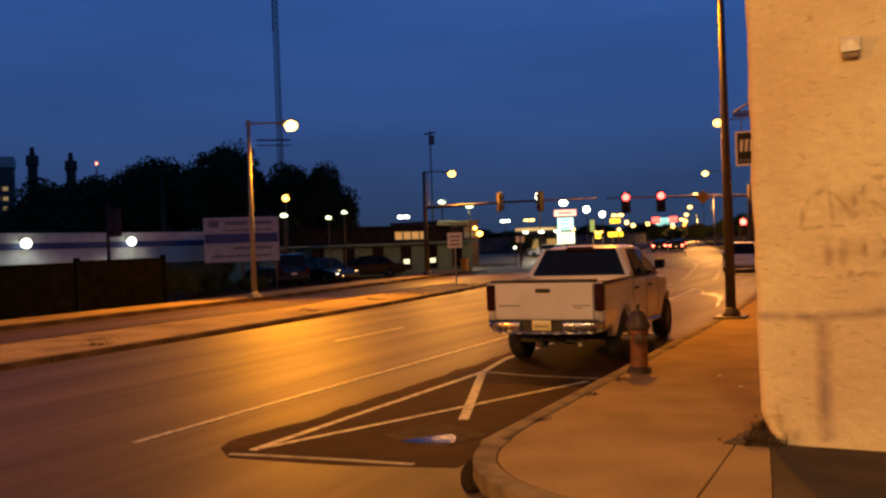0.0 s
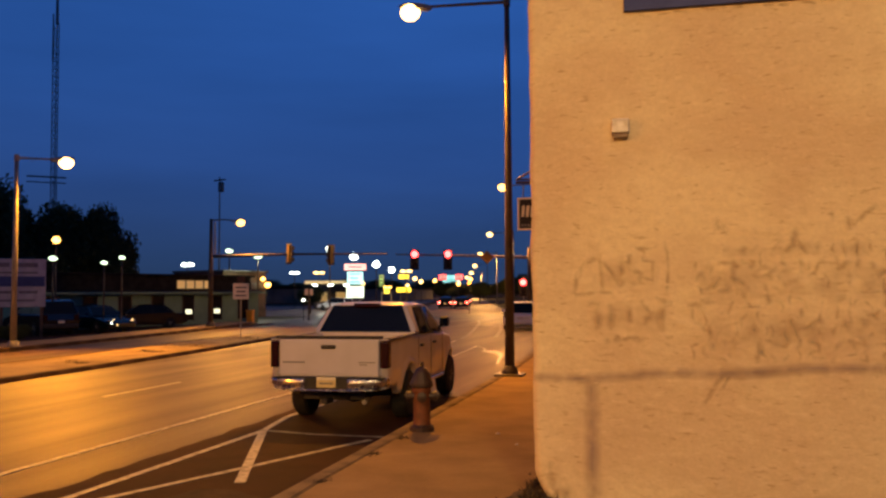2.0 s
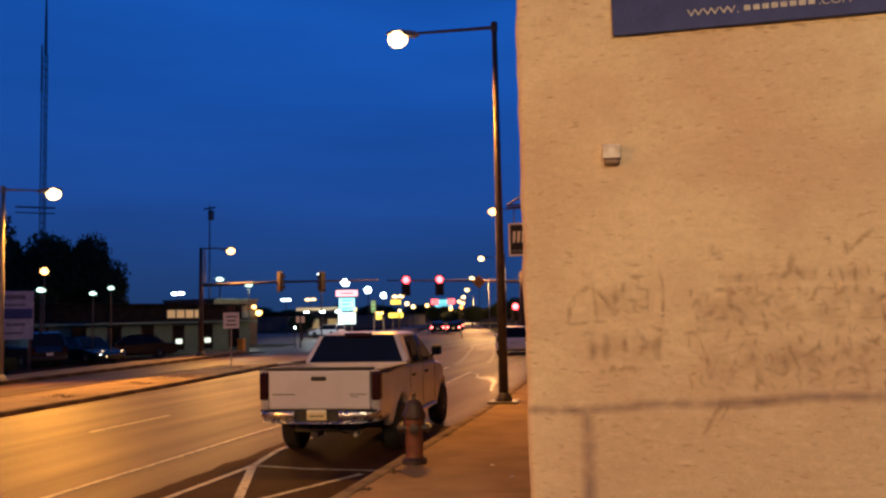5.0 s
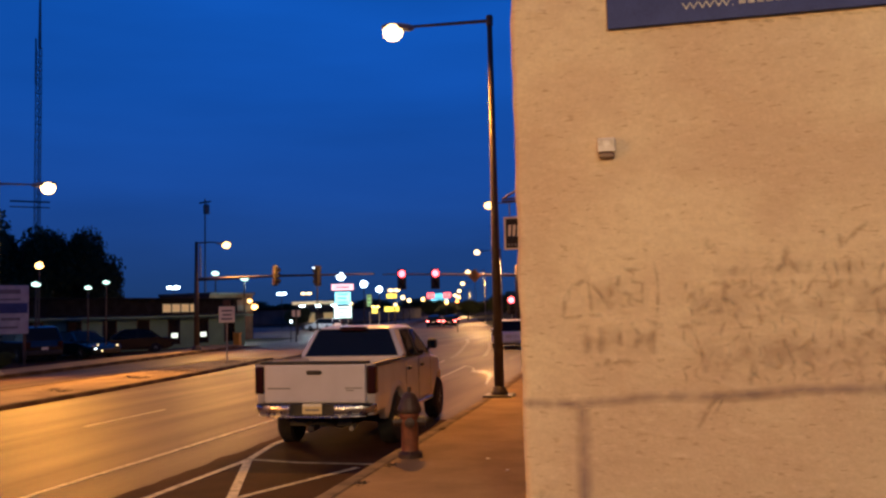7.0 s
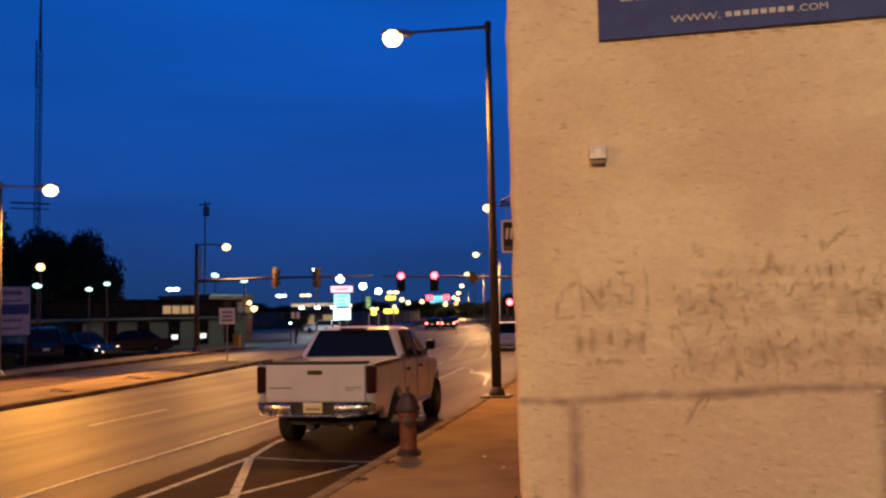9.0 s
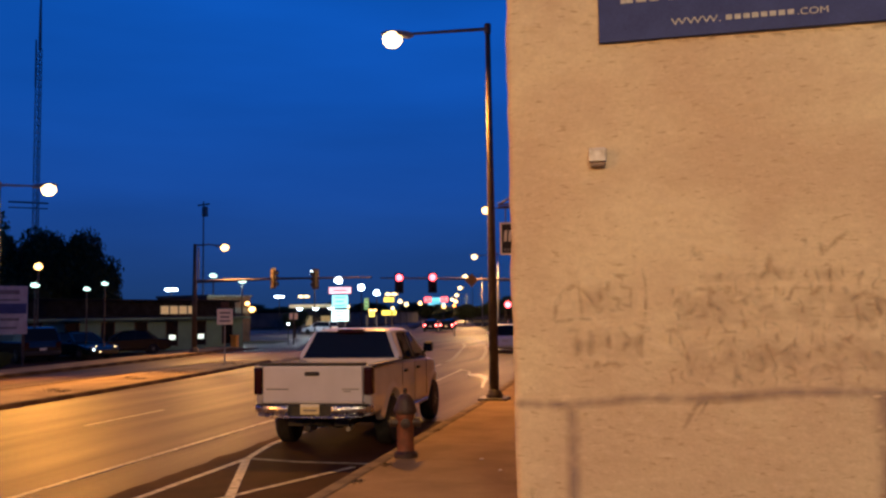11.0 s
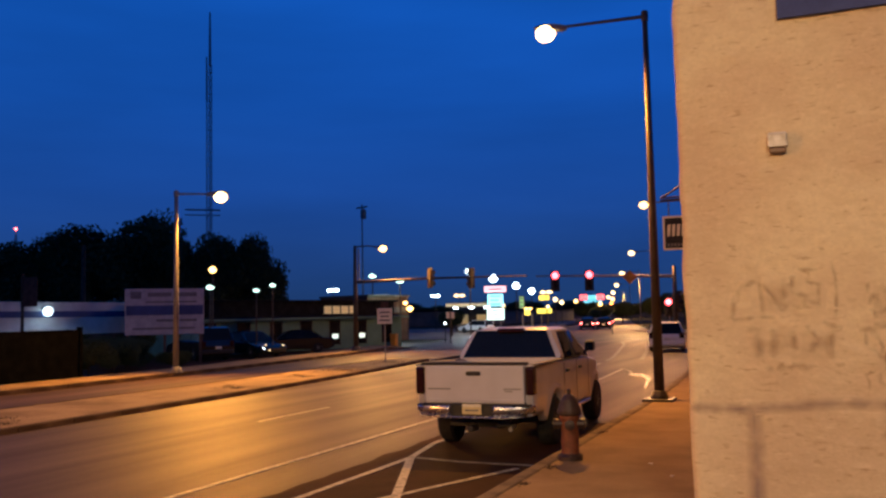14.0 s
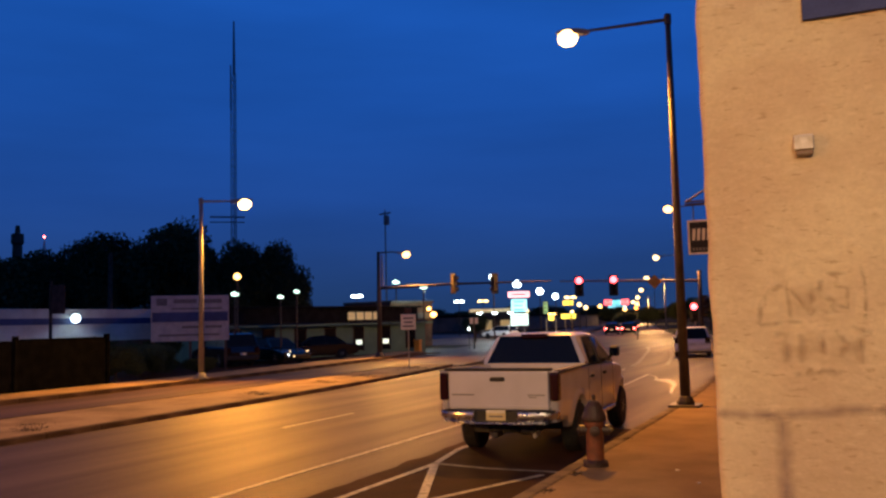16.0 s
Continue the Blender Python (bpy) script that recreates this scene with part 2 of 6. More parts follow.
M_BARK = mat("bark", (0.05, 0.038, 0.028), 0.95, scale=5, vary=0.35, fine=30, bump=0.6)
M_LEAF = mat("dark_foliage", (0.062, 0.082, 0.042), 0.9, spec=0.05, scale=0.7, vary=0.4, fine=9, bump=0.2, second=(0.038, 0.055, 0.027))
M_WEED = mat("dry_weeds", (0.075, 0.048, 0.024), 0.85, scale=6, vary=0.4, fine=40)
M_WET = mat("wet_asphalt_film", (0.03, 0.02, 0.012), 0.40, scale=3, vary=0.2, fine=40, bump=0.12, spec=0.3)
M_WATER = mat("puddle_water", (0.012, 0.012, 0.012), 0.12, scale=3, vary=0.1, fine=14, bump=0.01, spec=0.3)
M_PLASTIC = mat("aged_white_plastic", (0.74, 0.71, 0.68), 0.5, scale=12, vary=0.12, second=(0.5, 0.45, 0.38))
M_LEAD = mat("brown_strip", (0.2, 0.13, 0.09), 0.3, scale=12, vary=0.2)
G_SODIUM = glow("sodium_lamp_glass", (1.0, 0.58, 0.22), 9)
G_SODIUM_FAR = glow("far_sodium_lamp_glass", (1.0, 0.52, 0.15), 7)
G_WARM = glow("warm_white_lamp_glass", (1.0, 0.70, 0.30), 4.5)
G_WHITE = glow("white_lamp_glass", (0.74, 0.94, 1.0), 12)
G_WALL = glow("white_wall_light_glass", (0.66, 0.90, 1.0), 4)
G_GREENISH = glow("mercury_lamp_glass", (0.62, 1.0, 0.84), 3.0)
G_RED = glow("red_signal_lens", (1.0, 0.06, 0.075), 14)
G_TAIL = glow("lit_tail_lamp", (1.0, 0.10, 0.09), 20)
G_AMBER = glow("amber_lens", (1.0, 0.30, 0.05), 9)
G_PANEL_PINK = glow("lit_sign_pink", (1.0, 0.50, 0.56), 1.7)
G_PANEL_CYAN = glow("lit_sign_cyan", (0.20, 0.76, 0.90), 2.1)
G_PANEL_WHITE = glow("lit_sign_white", (0.70, 1.0, 0.95), 1.9)
G_PANEL_RED = glow("lit_sign_red", (1.0, 0.12, 0.12), 4.0)
G_PANEL_YELLOW = glow("lit_sign_yellow", (0.95, 0.75, 0.08), 2.4)
G_PANEL_GREEN = glow("lit_sign_green", (0.10, 0.42, 0.08), 0.7)
G_AMBER_WINDOW = glow("amber_lit_window", (1.0, 0.52, 0.10), 0.9)
G_WINDOW = glow("lit_window", (0.85, 0.66, 0.27), 0.22)
G_WINDOW_W = glow("lit_window_white", (0.85, 1.0, 0.85), 1.3)


# ---------------- mesh helpers ----------------
def part(name, bm, material, parent=None, label="", smooth=False):
    me = bpy.data.meshes.new(name)
    bmesh.ops.recalc_face_normals(bm, faces=bm.faces)
    if smooth:
        for f in bm.faces:
            f.smooth = True
    bm.to_mesh(me)
    bm.free()
    me.materials.append(material)
    ob = new(name, me)
    ob.parent = parent
    return tagged(ob, label)


def empty(name, label, category, m=None, group="", kind=""):
    ob = new(name)
    ob.empty_display_size = 0.1
    if m is not None:
        ob.matrix_basis = m
    return tagged(ob, label, category, group, kind)


def box(x0, x1, y0, y1, z0, z1, bevel=0.0, bm=None, segments=1):
    bm = bm or bmesh.new()
    r = bmesh.ops.create_cube(bm, size=1, matrix=Matrix.Translation(((x0 + x1) / 2, (y0 + y1) / 2, (z0 + z1) / 2)) @ Matrix.Diagonal((x1 - x0, y1 - y0, z1 - z0, 1)))
    if bevel:
        edges = {e for v in r["verts"] for e in v.link_edges}
        bmesh.ops.bevel(bm, geom=list(edges), offset=bevel, segments=segments, affect="EDGES", profile=0.5)
    return bm


def tube(points, radii, n=10, bm=None, caps=True):
    """Rings swept along points; radii one for each point."""
    bm = bm or bmesh.new()
    pts = [Vector(p) for p in points]
    rings = []
    side = None
    for i, p in enumerate(pts):
        d = (pts[min(i + 1, len(pts) - 1)] - pts[max(i - 1, 0)]).normalized()
        if side is None:
            side = d.orthogonal().normalized()
        side = (side - d * side.dot(d)).normalized()
        up = d.cross(side)
        rings.append([bm.verts.new(p + radii[i] * (math.cos(a) * side + math.sin(a) * up)) for a in [2 * math.pi * k / n for k in range(n)]])
    for a, b in zip(rings, rings[1:]):
        for k in range(n):
            bm.faces.new((a[k], a[(k + 1) % n], b[(k + 1) % n], b[k]))
    if caps:
        bm.faces.new(rings[0][::-1])
        bm.faces.new(rings[-1])
    return bm


def lathe(profile, n=16, bm=None, centre=(0, 0, 0), axis="z"):
    """Profile of (radius, height) turned round an axis."""
    bm = bm or bmesh.new()
    c = Vector(centre)
    rings = []
    for r, h in profile:
        ring = []
        for k in range(n):
            a = 2 * math.pi * k / n
            u, v = max(r, 1e-4) * math.cos(a), max(r, 1e-4) * math.sin(a)
            p = {"z": (u, v, h), "x": (h, u, v), "y": (u, h, v)}[axis]
            ring.append(bm.verts.new(c + Vector(p)))
        rings.append(ring)
    for a, b in zip(rings, rings[1:]):
        for k in range(n):
            bm.faces.new((a[k], a[(k + 1) % n], b[(k + 1) % n], b[k]))
    bm.faces.new(rings[0][::-1])
    bm.faces.new(rings[-1])
    return bm


def prism(outline, a, b, axis="x", bevel=0.0, bm=None):
    """A polygon swept from a to b along an axis. Outline in the other two axes, in order."""
    bm = bm or bmesh.new()

    def at(u, v, w):
        return {"x": (w, u, v), "y": (u, w, v), "z": (u, v, w)}[axis]

    lo = [bm.verts.new(at(u, v, a)) for u, v in outline]
    hi = [bm.verts.new(at(u, v, b)) for u, v in outline]
    n = len(outline)
    faces = [bm.faces.new(lo), bm.faces.new(hi[::-1])]
    for k in range(n):
        bm.faces.new((lo[k], lo[(k + 1) % n], hi[(k + 1) % n], hi[k]))
    if bevel:
        bmesh.ops.bevel(bm, geom=list({e for f in faces for e in f.edges}), offset=bevel, segments=2, affect="EDGES", profile=0.5)
    bmesh.ops.triangulate(bm, faces=[f for f in bm.faces if len(f.verts) > 4])
    return bm


def quad_plate(corners, thick, bm=None):
    """A thin plate through four corners."""
    bm = bm or bmesh.new()
    c = [Vector(p) for p in corners]
    n = (c[1] - c[0]).cross(c[3] - c[0]).normalized() * thick / 2
    lo, hi = [bm.verts.new(p - n) for p in c], [bm.verts.new(p + n) for p in c]
    bm.faces.new(lo[::-1])
    bm.faces.new(hi)
    for k in range(4):
        bm.faces.new((lo[k], lo[(k + 1) % 4], hi[(k + 1) % 4], hi[k]))
    return bm


def strip(left, right, z, ys, thick=0.0, top=None):
    """A long ribbon of ground between two edges, given as functions of y."""
    bm = bmesh.new()
    rows = [(bm.verts.new((left(y), y, z)), bm.verts.new((right(y), y, z))) for y in ys]
    for a, b in zip(rows, rows[1:]):
        bm.faces.new((a[0], a[1], b[1], b[0]))
    if thick:
        lows = [(bm.verts.new((left(y), y, z - thick)), bm.verts.new((right(y), y, z - thick))) for y in ys]
        for (a, b), (c, d) in zip(zip(rows, rows[1:]), zip(lows, lows[1:])):
            bm.faces.new((a[0], b[0], d[0], c[0]))
            bm.faces.new((a[1], c[1], d[1], b[1]))
        bm.faces.new((rows[0][0], lows[0][0], lows[0][1], rows[0][1]))
        bm.faces.new((rows[-1][0], rows[-1][1], lows[-1][1], lows[-1][0]))
    return bm


def ribbon(points, width, z, bm=None, thick=0.004):
    """A painted line on the ground."""
    bm = bm or bmesh.new()
    pts = [Vector((*p, 0)) for p in points]
    rows = []
    for i, p in enumerate(pts):
        d = (pts[min(i + 1, len(pts) - 1)] - pts[max(i - 1, 0)]).normalized()
        s = Vector((-d.y, d.x, 0)) * width / 2
        rows.append([bm.verts.new((*(p + k * s).xy, h)) for k, h in ((1, z - thick), (1, z), (-1, z), (-1, z - thick))])
    for a, b in zip(rows, rows[1:]):
        for k in range(3):
            bm.faces.new((a[k], a[k + 1], b[k + 1], b[k]))
    bm.faces.new(rows[0])
    bm.faces.new(rows[-1][::-1])
    return bm


def letters(body, size, m, material, parent, name="lettering"):
    """Words in the built-in font, turned into a thin mesh."""
    cu = bpy.data.curves.new(name, "FONT")
    cu.body, cu.size, cu.extrude = body, size, 0.003
    tmp = new(name, cu)
    me = bpy.data.meshes.new_from_object(tmp.evaluated_get(bpy.context.evaluated_depsgraph_get()))
    bpy.data.objects.remove(tmp)
    ob = new(name, me)
    me.materials.clear()
    me.materials.append(material)
    ob.matrix_basis = m
    ob.parent = parent
    return ob


def steps(a, b, n):
    return [a + (b - a) * k / n for k in range(n + 1)]


YS = steps(-60, 5, 13) + steps(8, 60, 26) + steps(70, 600, 40)

# ---------------- ground, roads, pavements ----------------
ground = tagged(part("ground", box(-1500, 1500, -400, 2500, -0.3, -0.03), M_GROUND), "dark bare ground and dry grass beyond the roads", "ground", kind="structure")
road = tagged(part("road", strip(lambda y: -10.6 - 0.045 * max(0, y) * (y < 26) + (-1.2 if y >= 26 else 0) + off(y), lambda y: 0.45 + off(y), 0.0, YS), M_ASPHALT), "worn grey asphalt avenue lit orange by street lamps", "road", kind="structure")
tagged(part("road", strip(lambda y: -18.6 + off(y), lambda y: -14.3 + off(y), 0.0, YS), M_ASPHALT), "asphalt carriageway for oncoming traffic beyond the median", "road", kind="structure")
junction = tagged(part("road", strip(lambda y: -14.4 + off(y), lambda y: -10.5 + off(y), 0.0, steps(26.2, 60, 17) + steps(70, 600, 40)), M_ASPHALT), "asphalt junction between the two carriageways", "road", kind="structure")
tagged(part("road", box(0.45, 60, -17.0, -5.0, -0.25, 0.0), M_SIDE_ASPHALT), "dark asphalt side street at the corner", "road", kind="structure")
tagged(part("road", box(-90, -18.0, 43.0, 52.0, -0.25, 0.002), M_ASPHALT), "asphalt cross street", "road", kind="structure")
behind = tagged(part("pavement", box(0.45, 60, -60, -17.0, -0.25, 0.15, 0.02), M_CONCRETE), "concrete pavement on the far side of the side street", "pavement", kind="structure")

# pavement with a rounded corner
CX, CY, RO = 2.37, -5.2, 1.83


def corner_arc(r, n=12, a0=0.0, a1=math.pi / 2):
    return [(CX - r * math.cos(a), CY - r * math.sin(a)) for a in steps(a0, a1, n)]


inner = [(0.67 + off(y), y) for y in steps(80, 5, 25) + steps(3, -5.0, 4)] + corner_arc(RO - 0.23) + [(9.0, -6.81), (9.0, -4.0), (2.95, -4.0)] + [(2.95 + off(y) * (y > 27), y) for y in steps(5, 80, 25)]
pavement = tagged(part("pavement", prism(inner, -0.2, 0.115, "z"), M_CONCRETE), "orange-lit concrete pavement beside the rendered wall", "pavement", kind="structure")
part("slab", prism([(2.72, -6.78), (3.26, -6.78), (2.985, -4.655), (2.72, -4.655)], 0.10, 0.153, "z"), M_CONCRETE, pavement)
# slanted edge set where the building's shadow falls; dark tone takes in shade
tagged(part("driveway", prism([(3.27, -6.78), (9.0, -6.78), (9.0, -4.655), (2.995, -4.655)], 0.10, 0.155, "z"), M_APRON), "dark asphalt apron at the foot of the wall, edged along the building's shadow", "driveway", kind="structure")

median = empty("median", "raised concrete median with kerbs darkened for dirt and shade", "median", kind="structure")
MED_YS = steps(-60, 26, 40)
part("slab", strip(lambda y: -14.1 + off(y), lambda y: -10.85 - 0.045 * max(0, y) + off(y), 0.10, MED_YS, 0.2), M_MEDIAN, median)
far_pavement = tagged(part("pavement", strip(lambda y: -20.9 + off(y), lambda y: -18.75 + off(y), 0.14, steps(-60, 42, 45), 0.2), M_MEDIAN), "pale concrete pavement across the avenue", "pavement", kind="structure")
tagged(part("parking_lot", box(-34.5, -20.95, 13.2, 42.0, -0.2, 0.05), M_PATCH), "dark asphalt car park across the avenue", "ground", kind="structure")
forecourt = tagged(part("parking_lot", box(-60, -22.0, 60.0, 120.0, -0.2, 0.004), M_ASPHALT), "asphalt forecourt of the shops further along", "ground", kind="structure")

# parking lane of darker asphalt with ragged edge
rng = random.Random(4)
def patch_edge(y):
    return float(np.interp(y, [-6.15, -5.75, -5.1, -4.4, 9.0], [-1.85, -2.45, -2.32, -2.2, -2.3]))


edge = [(patch_edge(y) + 0.03 * math.sin(y * 5.3) + rng.uniform(-0.04, 0.04), y) for y in steps(5.0, -6.15, 40)]
tagged(part("asphalt_patch", prism([(0.449, 4.2)] + edge + [(-0.7, -6.05), (0.449, -5.75)], -0.05, 0.004, "z"), M_PATCH), "darker patched asphalt along the parking lane", "road", kind="structure")

marks = empty("road_markings", "worn white painted lines on the asphalt", "road marking", kind="structure")
part("edge_line", ribbon([(-3.33 + off(y), y) for y in steps(-6.0, 24, 30)], 0.11, 0.008), M_PAINT, marks)
for y0 in (-9.2, 2.9, 15.0, 27.1):
    part("lane_dash", ribbon([(-6.8 + off(y), y) for y in steps(y0, y0 + 2.9, 4)], 0.11, 0.006), M_PAINT, marks)
part("bay_line", ribbon([(-1.83, -5.85), (-1.74, -0.45), (-1.98, 1.0), (-2.0, 6.4), (-2.35, 15.5), (-2.6, 20.3)], 0.10, 0.009), M_PAINT, marks)
part("bay_line", ribbon([(-1.80, -0.42), (-0.9, -0.62), (0.40, -0.66)], 0.10, 0.009), M_PAINT_OLD, marks)
part("hatch_line", ribbon([(-1.72, -0.50), (-0.42, -3.85)], 0.12, 0.011), M_PAINT, marks)
part("hatch_line", ribbon([(-1.80, -5.75), (-0.92, -3.55), (0.1, -0.92)], 0.09, 0.0095), M_PAINT, marks)
part("stop_line", ribbon([(-1.95, -6.05), (-1.3, -5.95), (-0.6, -5.86), (0.02, -5.80)], 0.08, 0.008), M_PAINT_OLD, marks)
part("bay_line", ribbon([(-2.6, 20.3), (-2.07, 19.0), (-1.8, 17.7)], 0.09, 0.009), M_PAINT_OLD, marks)
for turn in ([(-4.33, 25.5), (-4.67, 28.5), (-5.4, 33.1), (-6.3, 38.5), (-7.2, 44.2), (-8.4, 49.7)], [(-3.03, 26.7), (-3.5, 30.2), (-4.05, 34.0), (-4.8, 38.6), (-5.7, 43.6)]):
    part("turn_line", ribbon(turn, 0.2, 0.008), M_PAINT_OLD, marks)
for y0 in (39.0, 57.0):
    part("crossing_line", ribbon([(-12.5 + off(y0), y0), (-2.2 + off(y0), y0 + 0.4)], 0.45, 0.007), M_PAINT_OLD, marks)
silt = [(-0.36 + 0.50 * math.cos(a) + 0.06 * math.sin(5 * a), -4.66 + 0.47 * math.sin(a) + 0.04 * math.cos(3 * a)) for a in steps(0, 6.0, 22)]
tagged(part("silt", prism(silt, 0.0, 0.0075, "z"), M_SILT), "dried tan silt round the puddle", "dirt")
gutter = corner_arc(RO + 0.06, 14, -0.12, 0.7)
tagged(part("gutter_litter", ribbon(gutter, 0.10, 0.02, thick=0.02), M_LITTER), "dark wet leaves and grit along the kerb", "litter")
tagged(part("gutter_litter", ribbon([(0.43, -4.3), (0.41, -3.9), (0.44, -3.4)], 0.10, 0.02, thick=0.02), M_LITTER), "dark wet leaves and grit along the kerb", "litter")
puddle_bm = prism([(-0.57, -5.02), (-0.48, -4.87), (-0.34, -4.70), (-0.22, -4.57), (-0.11, -4.65), (-0.04, -4.80), (-0.01, -4.92), (-0.16, -5.0), (-0.34, -5.04)], 0.0, 0.012, "z")
puddle = tagged(part("puddle", puddle_bm, M_WATER), "shallow puddle mirroring the blue evening sky", "puddle")
tagged(part("puddle", prism([(-1.92, 17.75), (-1.46, 17.80), (-1.05, 16.8), (-0.76, 15.45), (-0.58, 13.8), (-0.33, 11.95), (-0.42, 12.1), (-0.66, 13.7), (-0.80, 14.9), (-1.04, 15.9), (-1.36, 17.05), (-1.78, 17.1)], 0.0, 0.012, "z"), M_WET), "thin wet streak in the gutter shining with lamplight", "puddle")
tagged(part("puddle", prism([(-1.26, 18.77), (-0.9, 18.23), (-0.51, 15.59), (-0.62, 15.9), (-0.84, 16.82)], 0.0, 0.012, "z"), M_WATER), "shallow gutter puddle mirroring the blue evening sky", "puddle")

# ---------------- corner building ----------------
def wall_material():
    """Cream render: yellow and pinkish tan blotches, trowel ridges that run level, and short dark scratches."""
    m = mat("cream_render", (0.64, 0.53, 0.36), 0.88, scale=0.7, vary=0.07, fine=30, bump=0.25, second=(0.55, 0.415, 0.285), spread=(0.40, 0.60))
    n, l = m.node_tree.nodes, m.node_tree.links
    b = n["Principled BSDF"]
    last = b.inputs["Base Color"].links[0].from_socket
    tc = n.new("ShaderNodeTexCoord")
    for scale, seed, low, high, most, colour in (((5, 5, 17), 1.7, 0.60, 0.71, 0.60, (0.30, 0.195, 0.105)), ((3, 3, 9), 2.6, 0.56, 0.74, 0.40, (0.72, 0.60, 0.43)), ((1.1, 1.1, 1.6), 1.3, 0.50, 0.70, 0.55, (0.50, 0.37, 0.255)), ((1, 1, 1.7), 8.5, 0.46, 0.68, 0.34, (0.49, 0.375, 0.245)), ((1, 1, 2.4), 15.0, 0.55, 0.75, 0.35, (0.70, 0.575, 0.41))):
        mp, tn, r, mx = n.new("ShaderNodeMapping"), n.new("ShaderNodeTexNoise"), n.new("ShaderNodeMapRange"), n.new("ShaderNodeMix")
        mp.inputs["Scale"].default_value = scale
        mp.inputs["Location"].default_value = (seed * 7, seed * 3, seed)
        tn.inputs["Scale"].default_value, tn.inputs["Detail"].default_value = seed, 7
        r.inputs["From Min"].default_value, r.inputs["From Max"].default_value = low, high
        r.inputs["To Max"].default_value = most
        mx.data_type = "RGBA"
        mx.inputs["B"].default_value = (*colour, 1)
        l.new(tc.outputs["Object"], mp.inputs[0])
        l.new(mp.outputs[0], tn.inputs["Vector"])
        l.new(tn.outputs[0], r.inputs[0])
        l.new(r.outputs[0], mx.inputs["Factor"])
        l.new(last, mx.inputs["A"])
        last = mx.outputs["Result"]
    l.new(last, b.inputs["Base Color"])
    mp, tn, bp = n.new("ShaderNodeMapping"), n.new("ShaderNodeTexNoise"), n.new("ShaderNodeBump")
    mp.inputs["Scale"].default_value = (6, 6, 11)
    tn.inputs["Scale"].default_value, tn.inputs["Detail"].default_value = 1.6, 6
    bp.inputs["Strength"].default_value, bp.inputs["Distance"].default_value = 0.45, 0.012
    l.new(tc.outputs["Object"], mp.inputs[0])
    l.new(mp.outputs[0], tn.inputs["Vector"])
    l.new(tn.outputs[0], bp.inputs["Height"])
    l.new(b.inputs["Normal"].links[0].from_socket, bp.inputs["Normal"])
    l.new(bp.outputs[0], b.inputs["Normal"])
    return m


M_RENDER = wall_material()
M_BAND = mat("grey_repair_mortar", (0.31, 0.215, 0.215), 0.9, scale=4, vary=0.2, fine=40, bump=0.3, second=(0.44, 0.33, 0.26), spread=(0.4, 0.75))
M_GHOST = mat("faded_scrawl", (0.40, 0.235, 0.125), 0.9, scale=9, vary=0.2, fine=40, bump=0.3, second=(0.55, 0.45, 0.315), spread=(0.38, 0.6))

def smudged(m, least, most, scale):
    """Makes a mark fade out towards its edges and break up unevenly."""
    n, l = m.node_tree.nodes, m.node_tree.links
    at, tc, tn, mr, mu = n.new("ShaderNodeAttribute"), n.new("ShaderNodeTexCoord"), n.new("ShaderNodeTexNoise"), n.new("ShaderNodeMapRange"), n.new("ShaderNodeMath")
    at.attribute_name = "soft"
    tn.inputs["Scale"].default_value, tn.inputs["Detail"].default_value = scale, 5
    mr.inputs["From Min"].default_value, mr.inputs["From Max"].default_value = 0.35, 0.62
    mr.inputs["To Min"].default_value, mr.inputs["To Max"].default_value = least, most
    mu.operation = "MULTIPLY"
    l.new(tc.outputs["Object"], tn.inputs["Vector"])
    l.new(tn.outputs[0], mr.inputs[0])
    l.new(mr.outputs[0], mu.inputs[0])
    l.new(at.outputs["Fac"], mu.inputs[1])
    l.new(mu.outputs[0], n["Principled BSDF"].inputs["Alpha"])


smudged(M_BAND, 0.22, 0.55, 6)
M_SMEAR = mat("faint_brown_smear", (0.42, 0.275, 0.19), 0.9, scale=6, vary=0.2, fine=40, bump=0.3)
smudged(M_SMEAR, 0.0, 0.30, 5)
smudged(M_GHOST, 0.08, 0.46, 12)
building = empty("corner_building", "cream rendered corner building with a stained windowless side wall", "building")
WALL_Y = -4.643


def relief(x, z):
    """Unevenness of the trowelled render, in metres outwards."""
    a = noise.noise(Vector((x * 0.8, z * 0.8, 3.1))) * 0.018
    b = noise.noise(Vector((x * 6, z * 9, 7.7))) * 0.0055 + noise.noise(Vector((x * 17, z * 22, 4.2))) * 0.0026
    c = max(0, noise.noise(Vector((x * 9, z * 26, 1.3))) - 0.25) * 0.021
    return a + b + c


